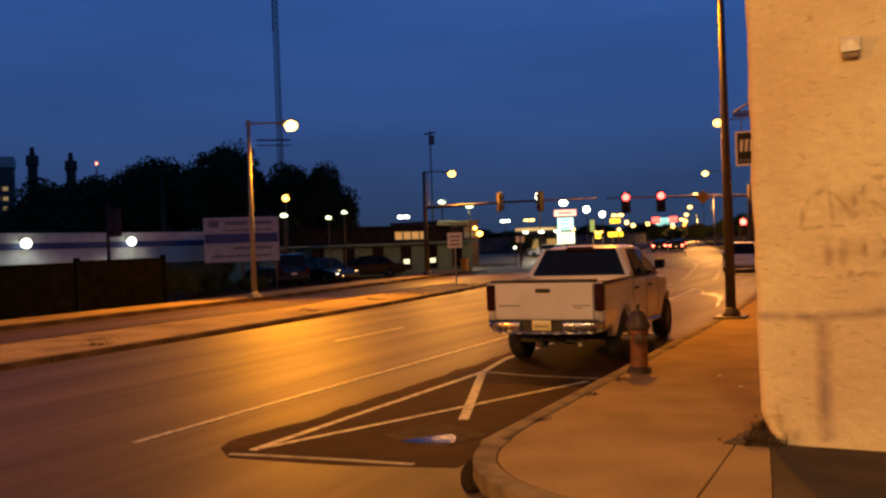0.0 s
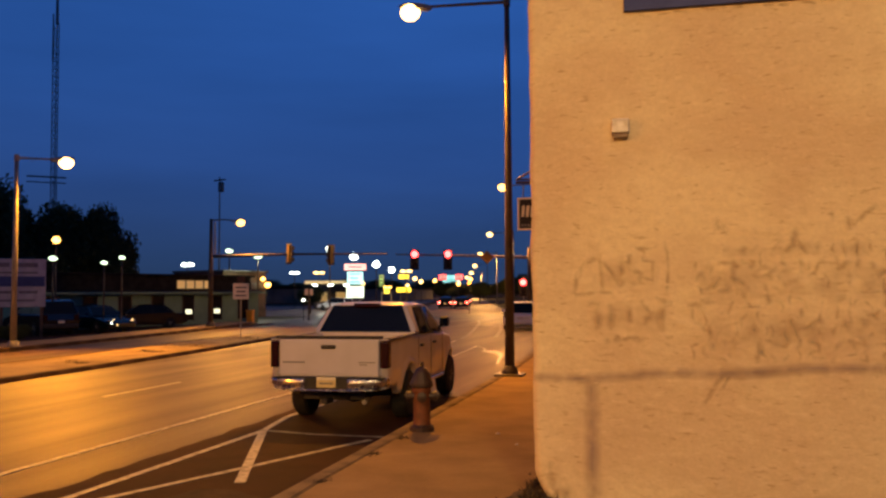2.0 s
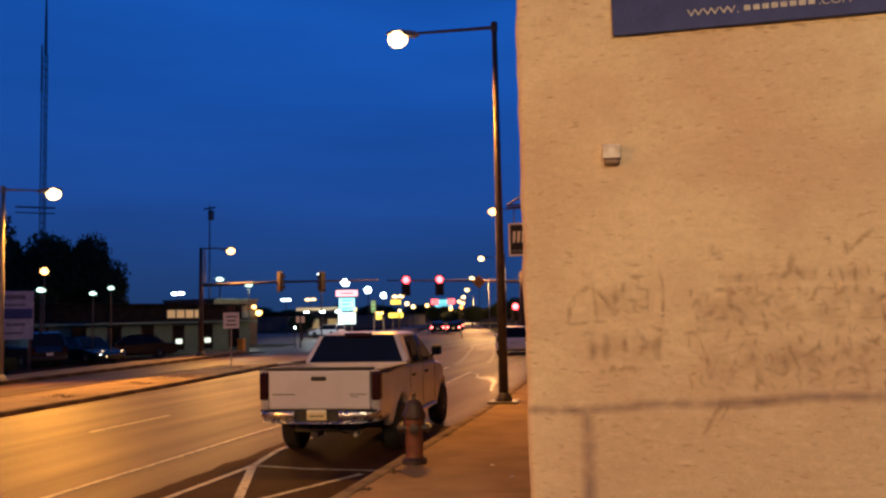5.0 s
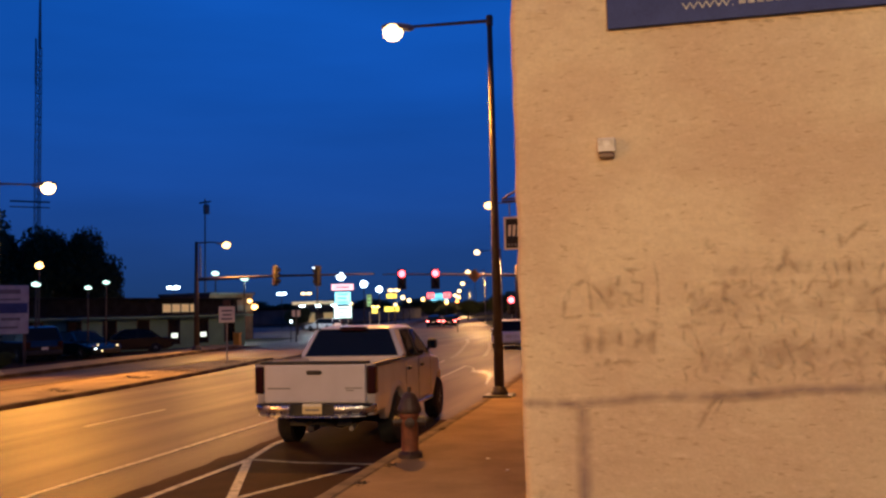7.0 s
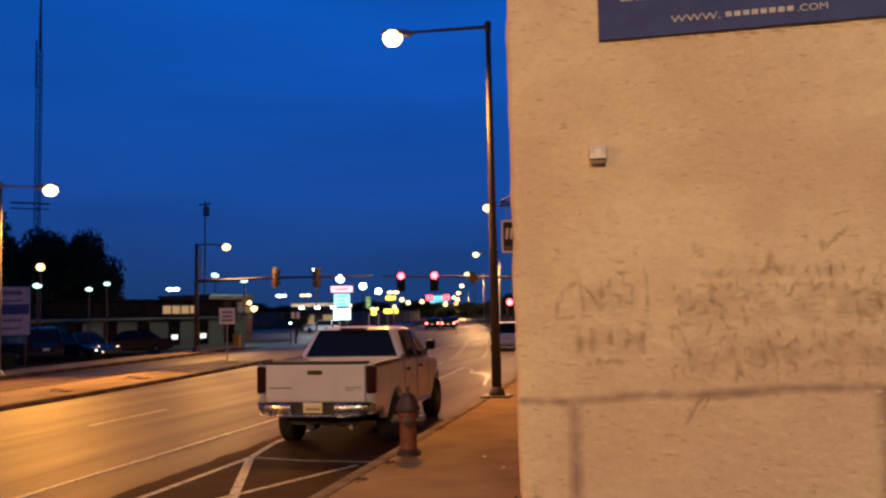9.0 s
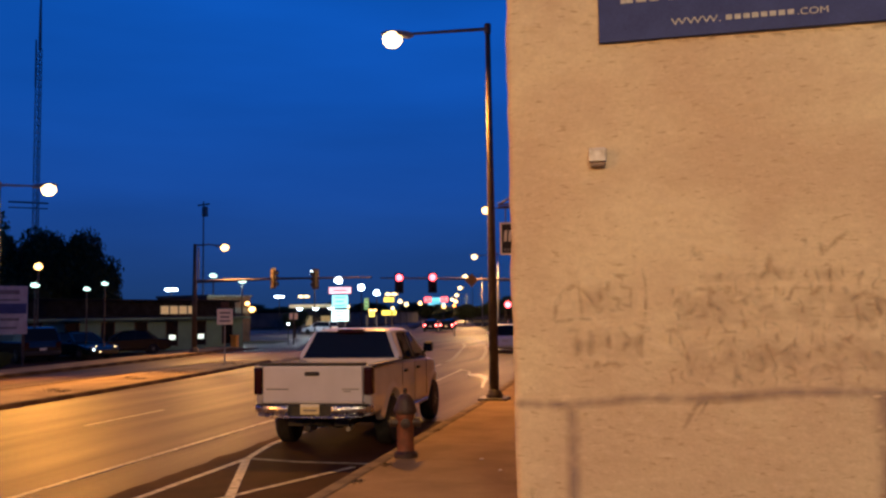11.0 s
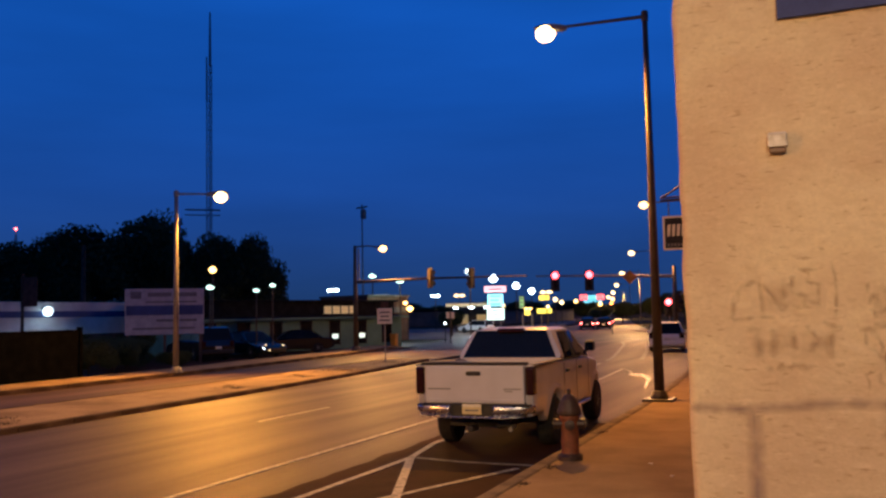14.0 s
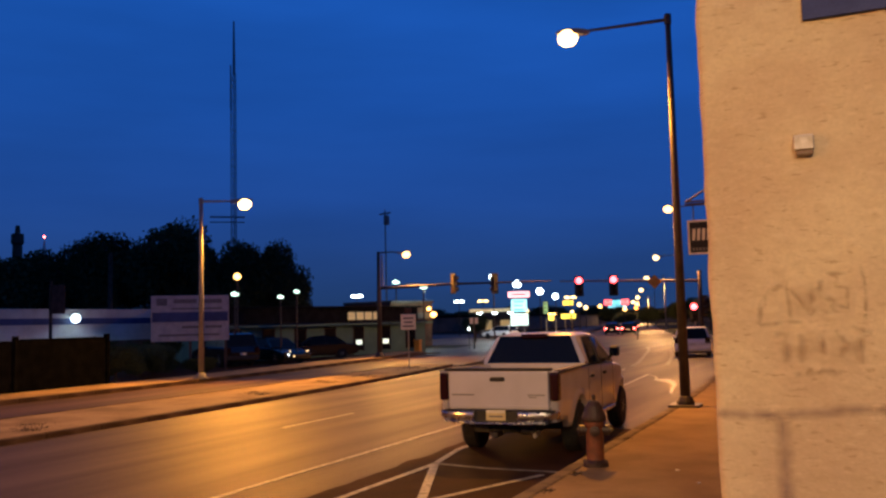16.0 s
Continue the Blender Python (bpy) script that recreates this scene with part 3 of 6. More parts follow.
def side_wall():
    bm = bmesh.new()
    xs, zs = steps(2.95, 7.75, 200), steps(0.10, 6.6, 250)
    grid = []
    for z in zs:
        row = []
        for x in xs:
            # rounded, worn corner that draws in near the ground
            inset = 0.02 * noise.noise(Vector((z * 3, 0.5, 2))) + 0.19 * max(0, (0.45 - z) / 0.33) ** 1.6 + 0.03
            t = (x - 2.95) / 4.8
            px = 2.875 + inset * (1 - t) ** 6 + t * 4.8
            back = 0.05 * max(0, 1 - (px - 2.875 - inset) / 0.06) ** 2 if px - 2.875 - inset < 0.06 else 0
            row.append(bm.verts.new((px, WALL_Y - relief(px, z) + back, z)))
        grid.append(row)
    for a, b in zip(grid, grid[1:]):
        for k in range(len(xs) - 1):
            bm.faces.new((a[k], a[k + 1], b[k + 1], b[k]))
    # return of the corner to the facade
    for a, b in zip(grid, grid[1:]):
        v = [bm.verts.new((a[0].co.x + 0.02, WALL_Y + 0.3, a[0].co.z)), bm.verts.new((b[0].co.x + 0.02, WALL_Y + 0.3, b[0].co.z))]
        bm.faces.new((a[0], b[0], v[1], v[0]))
    for f in bm.faces:
        f.smooth = True
    return bm


part("side_wall", side_wall(), M_RENDER, building, "cream trowelled render, scratched and stained")
part("wall_core", box(3.2, 20, WALL_Y + 0.05, 27, 0.0, 6.6), M_RENDER, building)
# unseen front: dark and lengthened so the truck's flank and windows stay dim
part("facade_wall", box(2.95, 3.2, WALL_Y + 0.2, 27, 0.0, 6.6), M_BRICK, building, "unseen front wall, made dark to cut bounce light on the truck")
part("side_wall_rest", box(7.74, 20, WALL_Y + 0.0, WALL_Y + 0.3, 0.0, 6.6, 0.01), M_RENDER, building)
part("parapet_coping", box(2.85, 20.1, WALL_Y - 0.1, 27.1, 6.6, 6.72, 0.01), M_KERB, building)


def on_wall(points, width, bm=None, proud=0.005):
    """A stroke that follows the wall's relief; points in (x, z)."""
    bm = bm or bmesh.new()
    soft = bm.verts.layers.float.get("soft") or bm.verts.layers.float.new("soft")
    rows = []
    for i, p in enumerate(points):
        q0, q1 = points[max(i - 1, 0)], points[min(i + 1, len(points) - 1)]
        d = Vector((q1[0] - q0[0], q1[1] - q0[1]))
        d = d.normalized() if d.length > 1e-6 else Vector((1, 0))
        s = Vector((-d.y, d.x)) * width / 2
        row = []
        for k in (1, 0, -1):
            x, z = p[0] + k * s.x, p[1] + k * s.y
            v = bm.verts.new((x, WALL_Y - relief(x, z) - (proud + 0.002 if k == 0 else 0.002), z))
            v[soft] = (1.0 if k == 0 else 0.0) * min(1.0, 0.35 + 0.4 * min(i, len(points) - 1 - i))
            row.append(v)
        rows.append(row)
    for a, b in zip(rows, rows[1:]):
        for k in range(2):
            bm.faces.new((a[k], a[k + 1], b[k + 1], b[k]))
    return bm


def bend(points, n=8):
    """Points along straight pieces, close enough to follow the relief."""
    out = []
    for (x0, z0), (x1, z1) in zip(points, points[1:]):
        m = max(2, int(math.hypot(x1 - x0, z1 - z0) / 0.03))
        out += [(x0 + (x1 - x0) * k / m, z0 + (z1 - z0) * k / m) for k in range(m)]
    return out + [points[-1]]


wob = random.Random(9)
part("mortar_band", on_wall([(x, 1.275 + 0.049 * (x - 2.98) + 0.012 * math.sin(x * 5)) for x in steps(2.92, 7.5, 150)], 0.125), M_BAND, building, "grey mortar band across the wall")
part("mortar_band", on_wall([(3.445 + 0.006 * math.sin(z * 9), z) for z in steps(1.27, 0.2, 40)], 0.19), M_BAND, building, "grey mortar band down the wall")
part("mortar_band", on_wall([(6.09 + 0.008 * math.sin(z * 9), z) for z in steps(1.42, 0.2, 40)], 0.26), M_BAND, building, "grey mortar band down the wall")
part("mortar_band", on_wall(bend([(4.60, 1.36), (4.50, 1.21), (4.41, 1.06)]), 0.07), M_GHOST, building)

# painted-over scrawl that still shows through, strokes only


def stroke(points, width=0.055):
    pts = [(x + wob.uniform(-0.012, 0.012), z + wob.uniform(-0.012, 0.012)) for x, z in points]
    part("scrawl_stroke", on_wall(bend(pts), width * wob.uniform(0.7, 1.5), None, 0.0015), M_GHOST, building)


# first word: a large arched letter, two more, and a second row with a line below
for pts, w in (([(3.30, 2.05), (3.34, 2.21), (3.42, 2.33), (3.51, 2.39)], 0.06), ([(3.53, 2.42), (3.55, 2.18), (3.56, 2.08)], 0.07), ([(3.54, 2.38), (3.66, 2.20), (3.72, 2.10)], 0.06), ([(3.72, 2.36), (3.73, 2.10)], 0.07),
               ([(3.80, 2.42), (3.79, 2.30), (3.90, 2.22), (3.88, 2.12), (3.78, 2.14)], 0.07), ([(3.84, 2.47), (4.0, 2.44)], 0.06), ([(3.90, 2.36), (4.0, 2.32), (4.0, 2.18), (3.9, 2.2)], 0.07), ([(4.12, 2.53), (4.13, 2.30), (4.12, 2.04)], 0.06),
               ([(3.30, 2.04), (3.48, 2.05), (3.66, 2.06)], 0.045), ([(3.42, 1.96), (3.50, 1.95), (3.52, 1.72)], 0.06), ([(3.60, 1.94), (3.72, 1.93)], 0.05), ([(3.63, 1.92), (3.63, 1.72)], 0.06), ([(3.78, 1.96), (3.80, 1.76)], 0.07),
               ([(3.90, 1.98), (3.98, 1.88), (3.92, 1.76)], 0.07), ([(4.10, 1.98), (4.08, 1.80), (4.10, 1.70)], 0.07), ([(3.55, 1.60), (3.72, 1.64), (3.93, 1.65)], 0.06), ([(4.02, 2.02), (4.16, 1.96)], 0.05)):
    stroke(pts, w)
# longer text: rows of small broken letter strokes, close together and faint
for row in range(9):
    for col in range(19):
        x, z = 4.38 + 0.094 * col + wob.uniform(-0.045, 0.045), 1.50 + 0.115 * row + wob.uniform(-0.045, 0.045)
        if wob.random() < 0.2 or z > 2.50 - 0.3 * abs(x - 5.2) ** 2 * (x < 5.2):
            continue
        a, h = wob.choice((1.57, 1.57, 1.4, 1.75, 1.6, 0.1, 0.8, 2.3)), wob.uniform(0.035, 0.085)
        b = a + wob.uniform(-0.9, 0.9)
        stroke([(x - h * math.cos(a), z - h * math.sin(a)), (x, z), (x + h * math.cos(b), z + h * math.sin(b))], wob.uniform(0.035, 0.07))
for x, z in ((4.55, 2.66), (4.61, 2.60), (4.86, 2.55), (5.06, 2.52), (5.19, 2.54), (5.5, 2.70), (5.62, 2.64)):
    stroke([(x, z + 0.06), (x + 0.03, z - 0.05)], 0.08)
stroke([(5.68, 2.62), (5.80, 2.74), (5.86, 2.80)], 0.06)
stroke([(5.80, 2.18), (5.96, 2.24), (6.15, 2.18)], 0.06)
stroke([(4.66, 1.36), (4.58, 1.22), (4.52, 1.14)], 0.05)
for z, x0, x1, w in ((1.70, 4.35, 6.15, 0.42), (2.12, 4.40, 6.15, 0.40), (2.42, 4.6, 5.8, 0.16), (2.22, 3.42, 4.06, 0.34), (1.82, 3.44, 4.10, 0.30)):
    part("smear", on_wall(bend([(x0, z), ((x0 + x1) / 2, z + 0.03), (x1, z)]), w), M_SMEAR, building, "faint brown smear")
part("smear", on_wall(bend([(4.55, 1.35), (4.9, 1.365), (5.45, 1.39)]), 0.16), M_SMEAR, building, "dark stain on the mortar band")
stroke([(3.06, 0.52), (3.10, 0.34), (3.12, 0.17)], 0.16)
stroke([(3.18, 0.30), (3.24, 0.17)], 0.12)
# grime that has run down from under the sign board
for k in range(22):
    x = 3.9 + 0.17 * k + wob.uniform(-0.07, 0.07)
    stroke([(x, 4.60 - wob.uniform(0, 0.03)), (x + wob.uniform(0.05, 0.16), 4.60 - wob.uniform(0, 0.03))], wob.uniform(0.03, 0.06))

# sign board on the side wall
sign = empty("wall_sign", "navy blue sign board with pale lettering fixed on the wall", "sign")
part("board", box(3.785, 8.2, WALL_Y - 0.05, WALL_Y - 0.015, 4.62, 6.2, 0.004), M_SIGN_BLUE, sign)
letters("WWW.", 0.088, Matrix.Translation((4.435, WALL_Y - 0.052, 4.73)) @ pose(0, 0, 0, 90, 0, 0) @ Matrix.Diagonal((1.5, 1, 1, 1)), M_SIGN_TEXT, sign)
letters(".COM", 0.088, Matrix.Translation((5.52, WALL_Y - 0.052, 4.73)) @ pose(0, 0, 0, 90, 0, 0) @ Matrix.Diagonal((1.2, 1, 1, 1)), M_SIGN_TEXT, sign)
for k in range(8):
    part("name_bar", box(4.915 + k * 0.075, 4.915 + k * 0.075 + 0.054, WALL_Y - 0.056, WALL_Y - 0.051, 4.738, 4.784), M_SIGN_TEXT, sign)

for x0, x1 in ((3.99, 4.10), (4.13, 4.22), (4.25, 4.33), (4.42, 4.50), (4.58, 4.68), (4.74, 4.84), (4.92, 5.0), (5.20, 5.30), (5.40, 5.50), (5.58, 5.66)):
    part("print_bar", box(x0, x1, WALL_Y - 0.056, WALL_Y - 0.051, 4.972, 5.13), M_SIGN_TEXT, sign)

# small box on the wall
sensor = empty("wall_box", "small white plastic box fixed high on the wall", "fixture")
part("housing", prism([(WALL_Y + 0.02, 3.50), (WALL_Y - 0.05, 3.50), (WALL_Y - 0.085, 3.51), (WALL_Y - 0.085, 3.61), (WALL_Y - 0.06, 3.635), (WALL_Y + 0.02, 3.64)], 3.66, 3.815, "x", 0.012), M_PLASTIC, sensor)
# narrow dark brown strip along the bottom of the box
part("lens", box(3.67, 3.805, WALL_Y - 0.075, WALL_Y, 3.452, 3.503, 0.018, segments=2), M_LEAD, sensor, "dark brown strip under the box")

# projecting sign on the facade
proj = empty("projecting_sign", "navy projecting sign with white border on a steel bracket", "sign")
part("panel", box(1.33, 2.5, 4.97, 5.03, 3.33, 4.0, 0.005), M_SIGN_DARK, proj)
for x0, x1, z0, z1 in ((1.33, 2.5, 3.33, 3.365), (1.33, 2.5, 3.965, 4.0), (1.33, 1.368, 3.365, 3.965), (2.462, 2.5, 3.365, 3.965)):
    part("border", box(x0, x1, 4.962, 4.969, z0, z1), M_PLATE_WHITE, proj, "white border")
for k in range(9):
    part("name_bar", prism([(1.41 + k * 0.092, 3.60), (1.465 + k * 0.092, 3.61), (1.485 + k * 0.092, 3.84), (1.425 + k * 0.092, 3.83)], 4.962, 4.969, "y"), M_PLATE_WHITE, proj)
for k in range(14):
    part("print_bar", box(1.41 + k * 0.065, 1.45 + k * 0.065, 4.962, 4.969, 3.40, 3.46), M_SIGN_GREY, proj)
part("bracket_arm", tube([(1.3, 5, 4.32), (3.0, 5, 4.32)], [0.03, 0.03]), M_BRONZE, proj)
part("bracket_arm", tube([(1.3, 5, 4.38), (3.0, 5, 4.38)], [0.02, 0.02]), M_BRONZE, proj)
part("bracket_stay", tube([(1.32, 5, 4.38), (3.0, 5, 5.35)], [0.022, 0.022]), M_BRONZE, proj)
for x in (1.45, 2.4):
    part("hanger", tube([(x, 5, 4.0), (x, 5, 4.33)], [0.012, 0.012], 6), M_BRONZE, proj)


# Unseen block that hides sky from the truck's side windows and darkens its flank
row = empty("reflection_block", "unseen plain brick block added to darken reflections in the truck windows", "building")
part("wall", box(3.1, 20, 27.3, 62, 0.0, 8.4, 0.02), M_BRICK, row)
part("parapet", box(3.0, 20.1, 27.25, 62.1, 8.4, 8.6, 0.02), M_KERB, row)

for k, (x, y) in enumerate(((1.93, -0.94), (2.31, -1.74))):
    scrap = prism([(-0.03, -0.012), (0.0, -0.02), (0.03, -0.006), (0.018, 0.018), (-0.018, 0.02)], 0.0, 0.012, "z", 0.004)
    bmesh.ops.transform(scrap, verts=scrap.verts, matrix=pose(x, y, 0.154, 0, 0, 70 * k))
    tagged(part("paper_scrap", scrap, M_PLASTIC), "crumpled white paper scrap on the pavement", "litter")

# weeds at the corner of the wall
def weeds(spots, count, height, seed, base=0.13):
    bm = bmesh.new()
    r = random.Random(seed)
    for _ in range(count):
        cx, cy, sx, sy = r.choice(spots)
        x, y = cx + r.gauss(0, sx), cy + r.gauss(0, sy)
        h, a = height * r.uniform(0.3, 1.0), r.uniform(0, 6.28)
        lean = Vector((math.cos(a), math.sin(a), 0)) * h * r.uniform(0.2, 0.9)
        side = Vector((-math.sin(a), math.cos(a), 0)) * r.uniform(0.006, 0.016)
        p0, p1, p2 = Vector((x, y, base)), Vector((x, y, base + h * 0.6)) + lean * 0.4, Vector((x, y, base + h)) + lean
        v = [bm.verts.new(q) for q in (p0 - side, p0 + side, p1 + side, p1 - side, p2)]
        bm.faces.new(v[:4])
        bm.faces.new((v[3], v[2], v[4]))
    return bm


tagged(part("weeds", weeds([(2.86, -4.3, 0.08, 0.25), (2.8, -3.7, 0.07, 0.3), (2.98, -4.68, 0.1, 0.03), (2.72, -4.62, 0.12, 0.05)], 130, 0.055, 3), M_WEED), "dry weeds and litter at the corner of the wall", "weeds", kind="stuff")
tagged(part("weeds", weeds([(2.93, -4.66, 0.06, 0.05), (2.98, -4.72, 0.07, 0.02), (2.84, -4.55, 0.05, 0.10), (2.86, -4.2, 0.03, 0.2)], 300, 0.13, 5), M_WEED), "clump of dead brown weeds against the wall corner", "weeds", kind="stuff")
for k, (x, y, sx, sy) in enumerate(((-11.9, 0.9, 0.3, 0.25), (-12.83, 14.2, 0.2, 0.2), (-13.1, 17.5, 0.5, 0.45), (-13.4, 22.8, 0.5, 0.7), (-12.3, 9.5, 0.25, 0.2), (-11.6, 24.0, 0.2, 0.8))):
    tagged(part("weeds", weeds([(x, y, sx, sy), (x + 0.4, y - 0.3, sx * 0.5, sy * 0.6), (x - 0.5, y + 0.5, sx * 0.5, sy * 0.5)], 260, 0.035, 20 + k, 0.095), M_WEED), "flat tuft of dark weeds and grit on the median", "weeds", kind="stuff")
for k, (x, y) in enumerate(((0.69, -4.26), (0.75, -1.53), (0.73, -2.68), (0.66, 1.9))):
    tagged(part("litter", weeds([(x, y, 0.035, 0.06)], 60, 0.014, 40 + k, 0.15), M_WEED), "dark dead leaves gathered on the kerb", "litter", kind="stuff")
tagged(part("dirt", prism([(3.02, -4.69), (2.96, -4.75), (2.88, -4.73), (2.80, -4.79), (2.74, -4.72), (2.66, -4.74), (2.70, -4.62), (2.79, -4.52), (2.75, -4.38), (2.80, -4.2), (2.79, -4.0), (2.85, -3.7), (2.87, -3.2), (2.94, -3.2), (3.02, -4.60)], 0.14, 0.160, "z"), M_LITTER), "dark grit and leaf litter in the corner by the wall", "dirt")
tagged(part("dirt", ribbon([(2.95, -4.66), (3.3, -4.70), (4.2, -4.705), (5.2, -4.70), (6.5, -4.705)], 0.07, 0.163, thick=0.01), M_DIRT), "line of dark dirt along the foot of the wall", "dirt")
tagged(part("dirt", prism([(2.60, -4.74), (2.74, -4.25), (2.84, -3.6), (2.955, -3.5), (2.955, -4.3), (3.12, -4.66), (3.05, -4.78)], 0.12, 0.162, "z"), M_DIRT), "dark dirt gathered at the corner of the wall", "dirt")
tagged(part("dirt_heap", lathe([(0.2, 0.145), (0.16, 0.16), (0.08, 0.175), (0.02, 0.18)], 11, centre=(2.84, -4.35, 0)), M_DIRT), "small heap of dirt against the wall corner", "dirt")


# ---------------- vehicles ----------------
def wheel(parent, x, y, r, w, side):
    t = part("wheel", lathe([(r * 0.62, -w / 2), (r * 0.9, -w / 2), (r, -w / 2 + 0.04), (r, w / 2 - 0.04), (r * 0.9, w / 2), (r * 0.62, w / 2)], 28, axis="x"), M_RUBBER, parent, smooth=False)
    t.location = (x, y, r)
    rim = part("rim", lathe([(r * 0.62, side * (w / 2 - 0.07)), (r * 0.62, side * (w / 2 - 0.005)), (r * 0.55, side * (w / 2 - 0.02)), (r * 0.5, side * (w / 2 - 0.06)), (r * 0.2, side * (w / 2 - 0.03)), (0.01, side * (w / 2 - 0.02))], 20, axis="x"), M_RIM, t)
    for k in range(5):
        a = 2 * math.pi * k / 5
        part("spoke", tube([(side * (w / 2 - 0.03), 0.1 * r * math.cos(a), 0.1 * r * math.sin(a)), (side * (w / 2 - 0.03), 0.56 * r * math.cos(a), 0.56 * r * math.sin(a))], [0.04, 0.03], 6), M_RIM, t)
    return t


def arch(cy, r, z0, n=10):
    """Wheel-arch points from front to back along the sill."""
    a0 = math.asin(max(-1, min(1, (z0 - 0.40) / r)))
    return [(cy + r * math.cos(a), 0.40 + r * math.sin(a)) for a in steps(a0, math.pi - a0, n)]


def side_shell(s, W, RA, FA):
    """Curved flank of the pickup with wheel arches, door crease and rounded ends."""
    top = [(0.04, 1.33), (0.10, 1.345), (1.93, 1.36), (2.0, 1.345), (4.2, 1.30), (4.9, 1.21), (5.3, 1.14), (5.5, 1.02), (5.58, 0.85)]
    ys = sorted(set([0.04, 0.06, 0.09, 0.13, 0.2] + steps(0.2, 5.3, 70) + [5.38, 5.45, 5.5, 5.54, 5.58] + [cy + r for cy in (RA, FA) for r in (-0.505, -0.5, 0.5, 0.505)]))
    bm = bmesh.new()
    cols = []
    for y in ys:
        zt = float(np.interp(y, [p[0] for p in top], [p[1] for p in top]))
        zb = 0.60 if y < 0.66 else 0.46
        for cy in (RA, FA):
            if abs(y - cy) < 0.503:
                zb = 0.40 + math.sqrt(max(0.0, 0.503 ** 2 - (y - cy) ** 2))
        col = []
        for k in range(13):
            u = k / 12
            z = zb + (zt - zb) * u
            h = (z - 0.45) / 0.9
            x = W - 0.055 * ((h - 0.5) / 0.5) ** 2
            x -= 0.010 * math.exp(-((z - 0.98) / 0.02) ** 2) + 0.012 * math.exp(-((z - 0.70) / 0.025) ** 2) * (1.9 < y < 4.2)
            for cy in (RA, FA):
                r = math.hypot(y - cy, z - 0.40)
                x += 0.035 * math.exp(-((r - 0.53) / 0.055) ** 2)
            if y < 0.2:
                x -= 0.05 * (1 - y / 0.2) ** 2
            if y > 4.9:
                x *= 1 - 0.16 * min(1, (y - 4.9) / 0.68) ** 1.5
            if u > 0.95:
                x -= 0.02
            col.append(bm.verts.new((s * x, y, z)))
        col.append(bm.verts.new((s * (W - 0.12) * (1 - 0.16 * max(0, min(1, (y - 4.9) / 0.68)) ** 1.5), y, zt - 0.005)))
        col.insert(0, bm.verts.new((s * (W - 0.13) * (1 - 0.16 * max(0, min(1, (y - 4.9) / 0.68)) ** 1.5), y, zb + 0.005)))
        cols.append(col)
    for a, b in zip(cols, cols[1:]):
        for k in range(len(a) - 1):
            bm.faces.new((a[k], a[k + 1], b[k + 1], b[k]))
    bm.faces.new(cols[0])
    bm.faces.new(cols[-1])
    bmesh.ops.triangulate(bm, faces=[f for f in bm.faces if len(f.verts) > 4])
    return bm


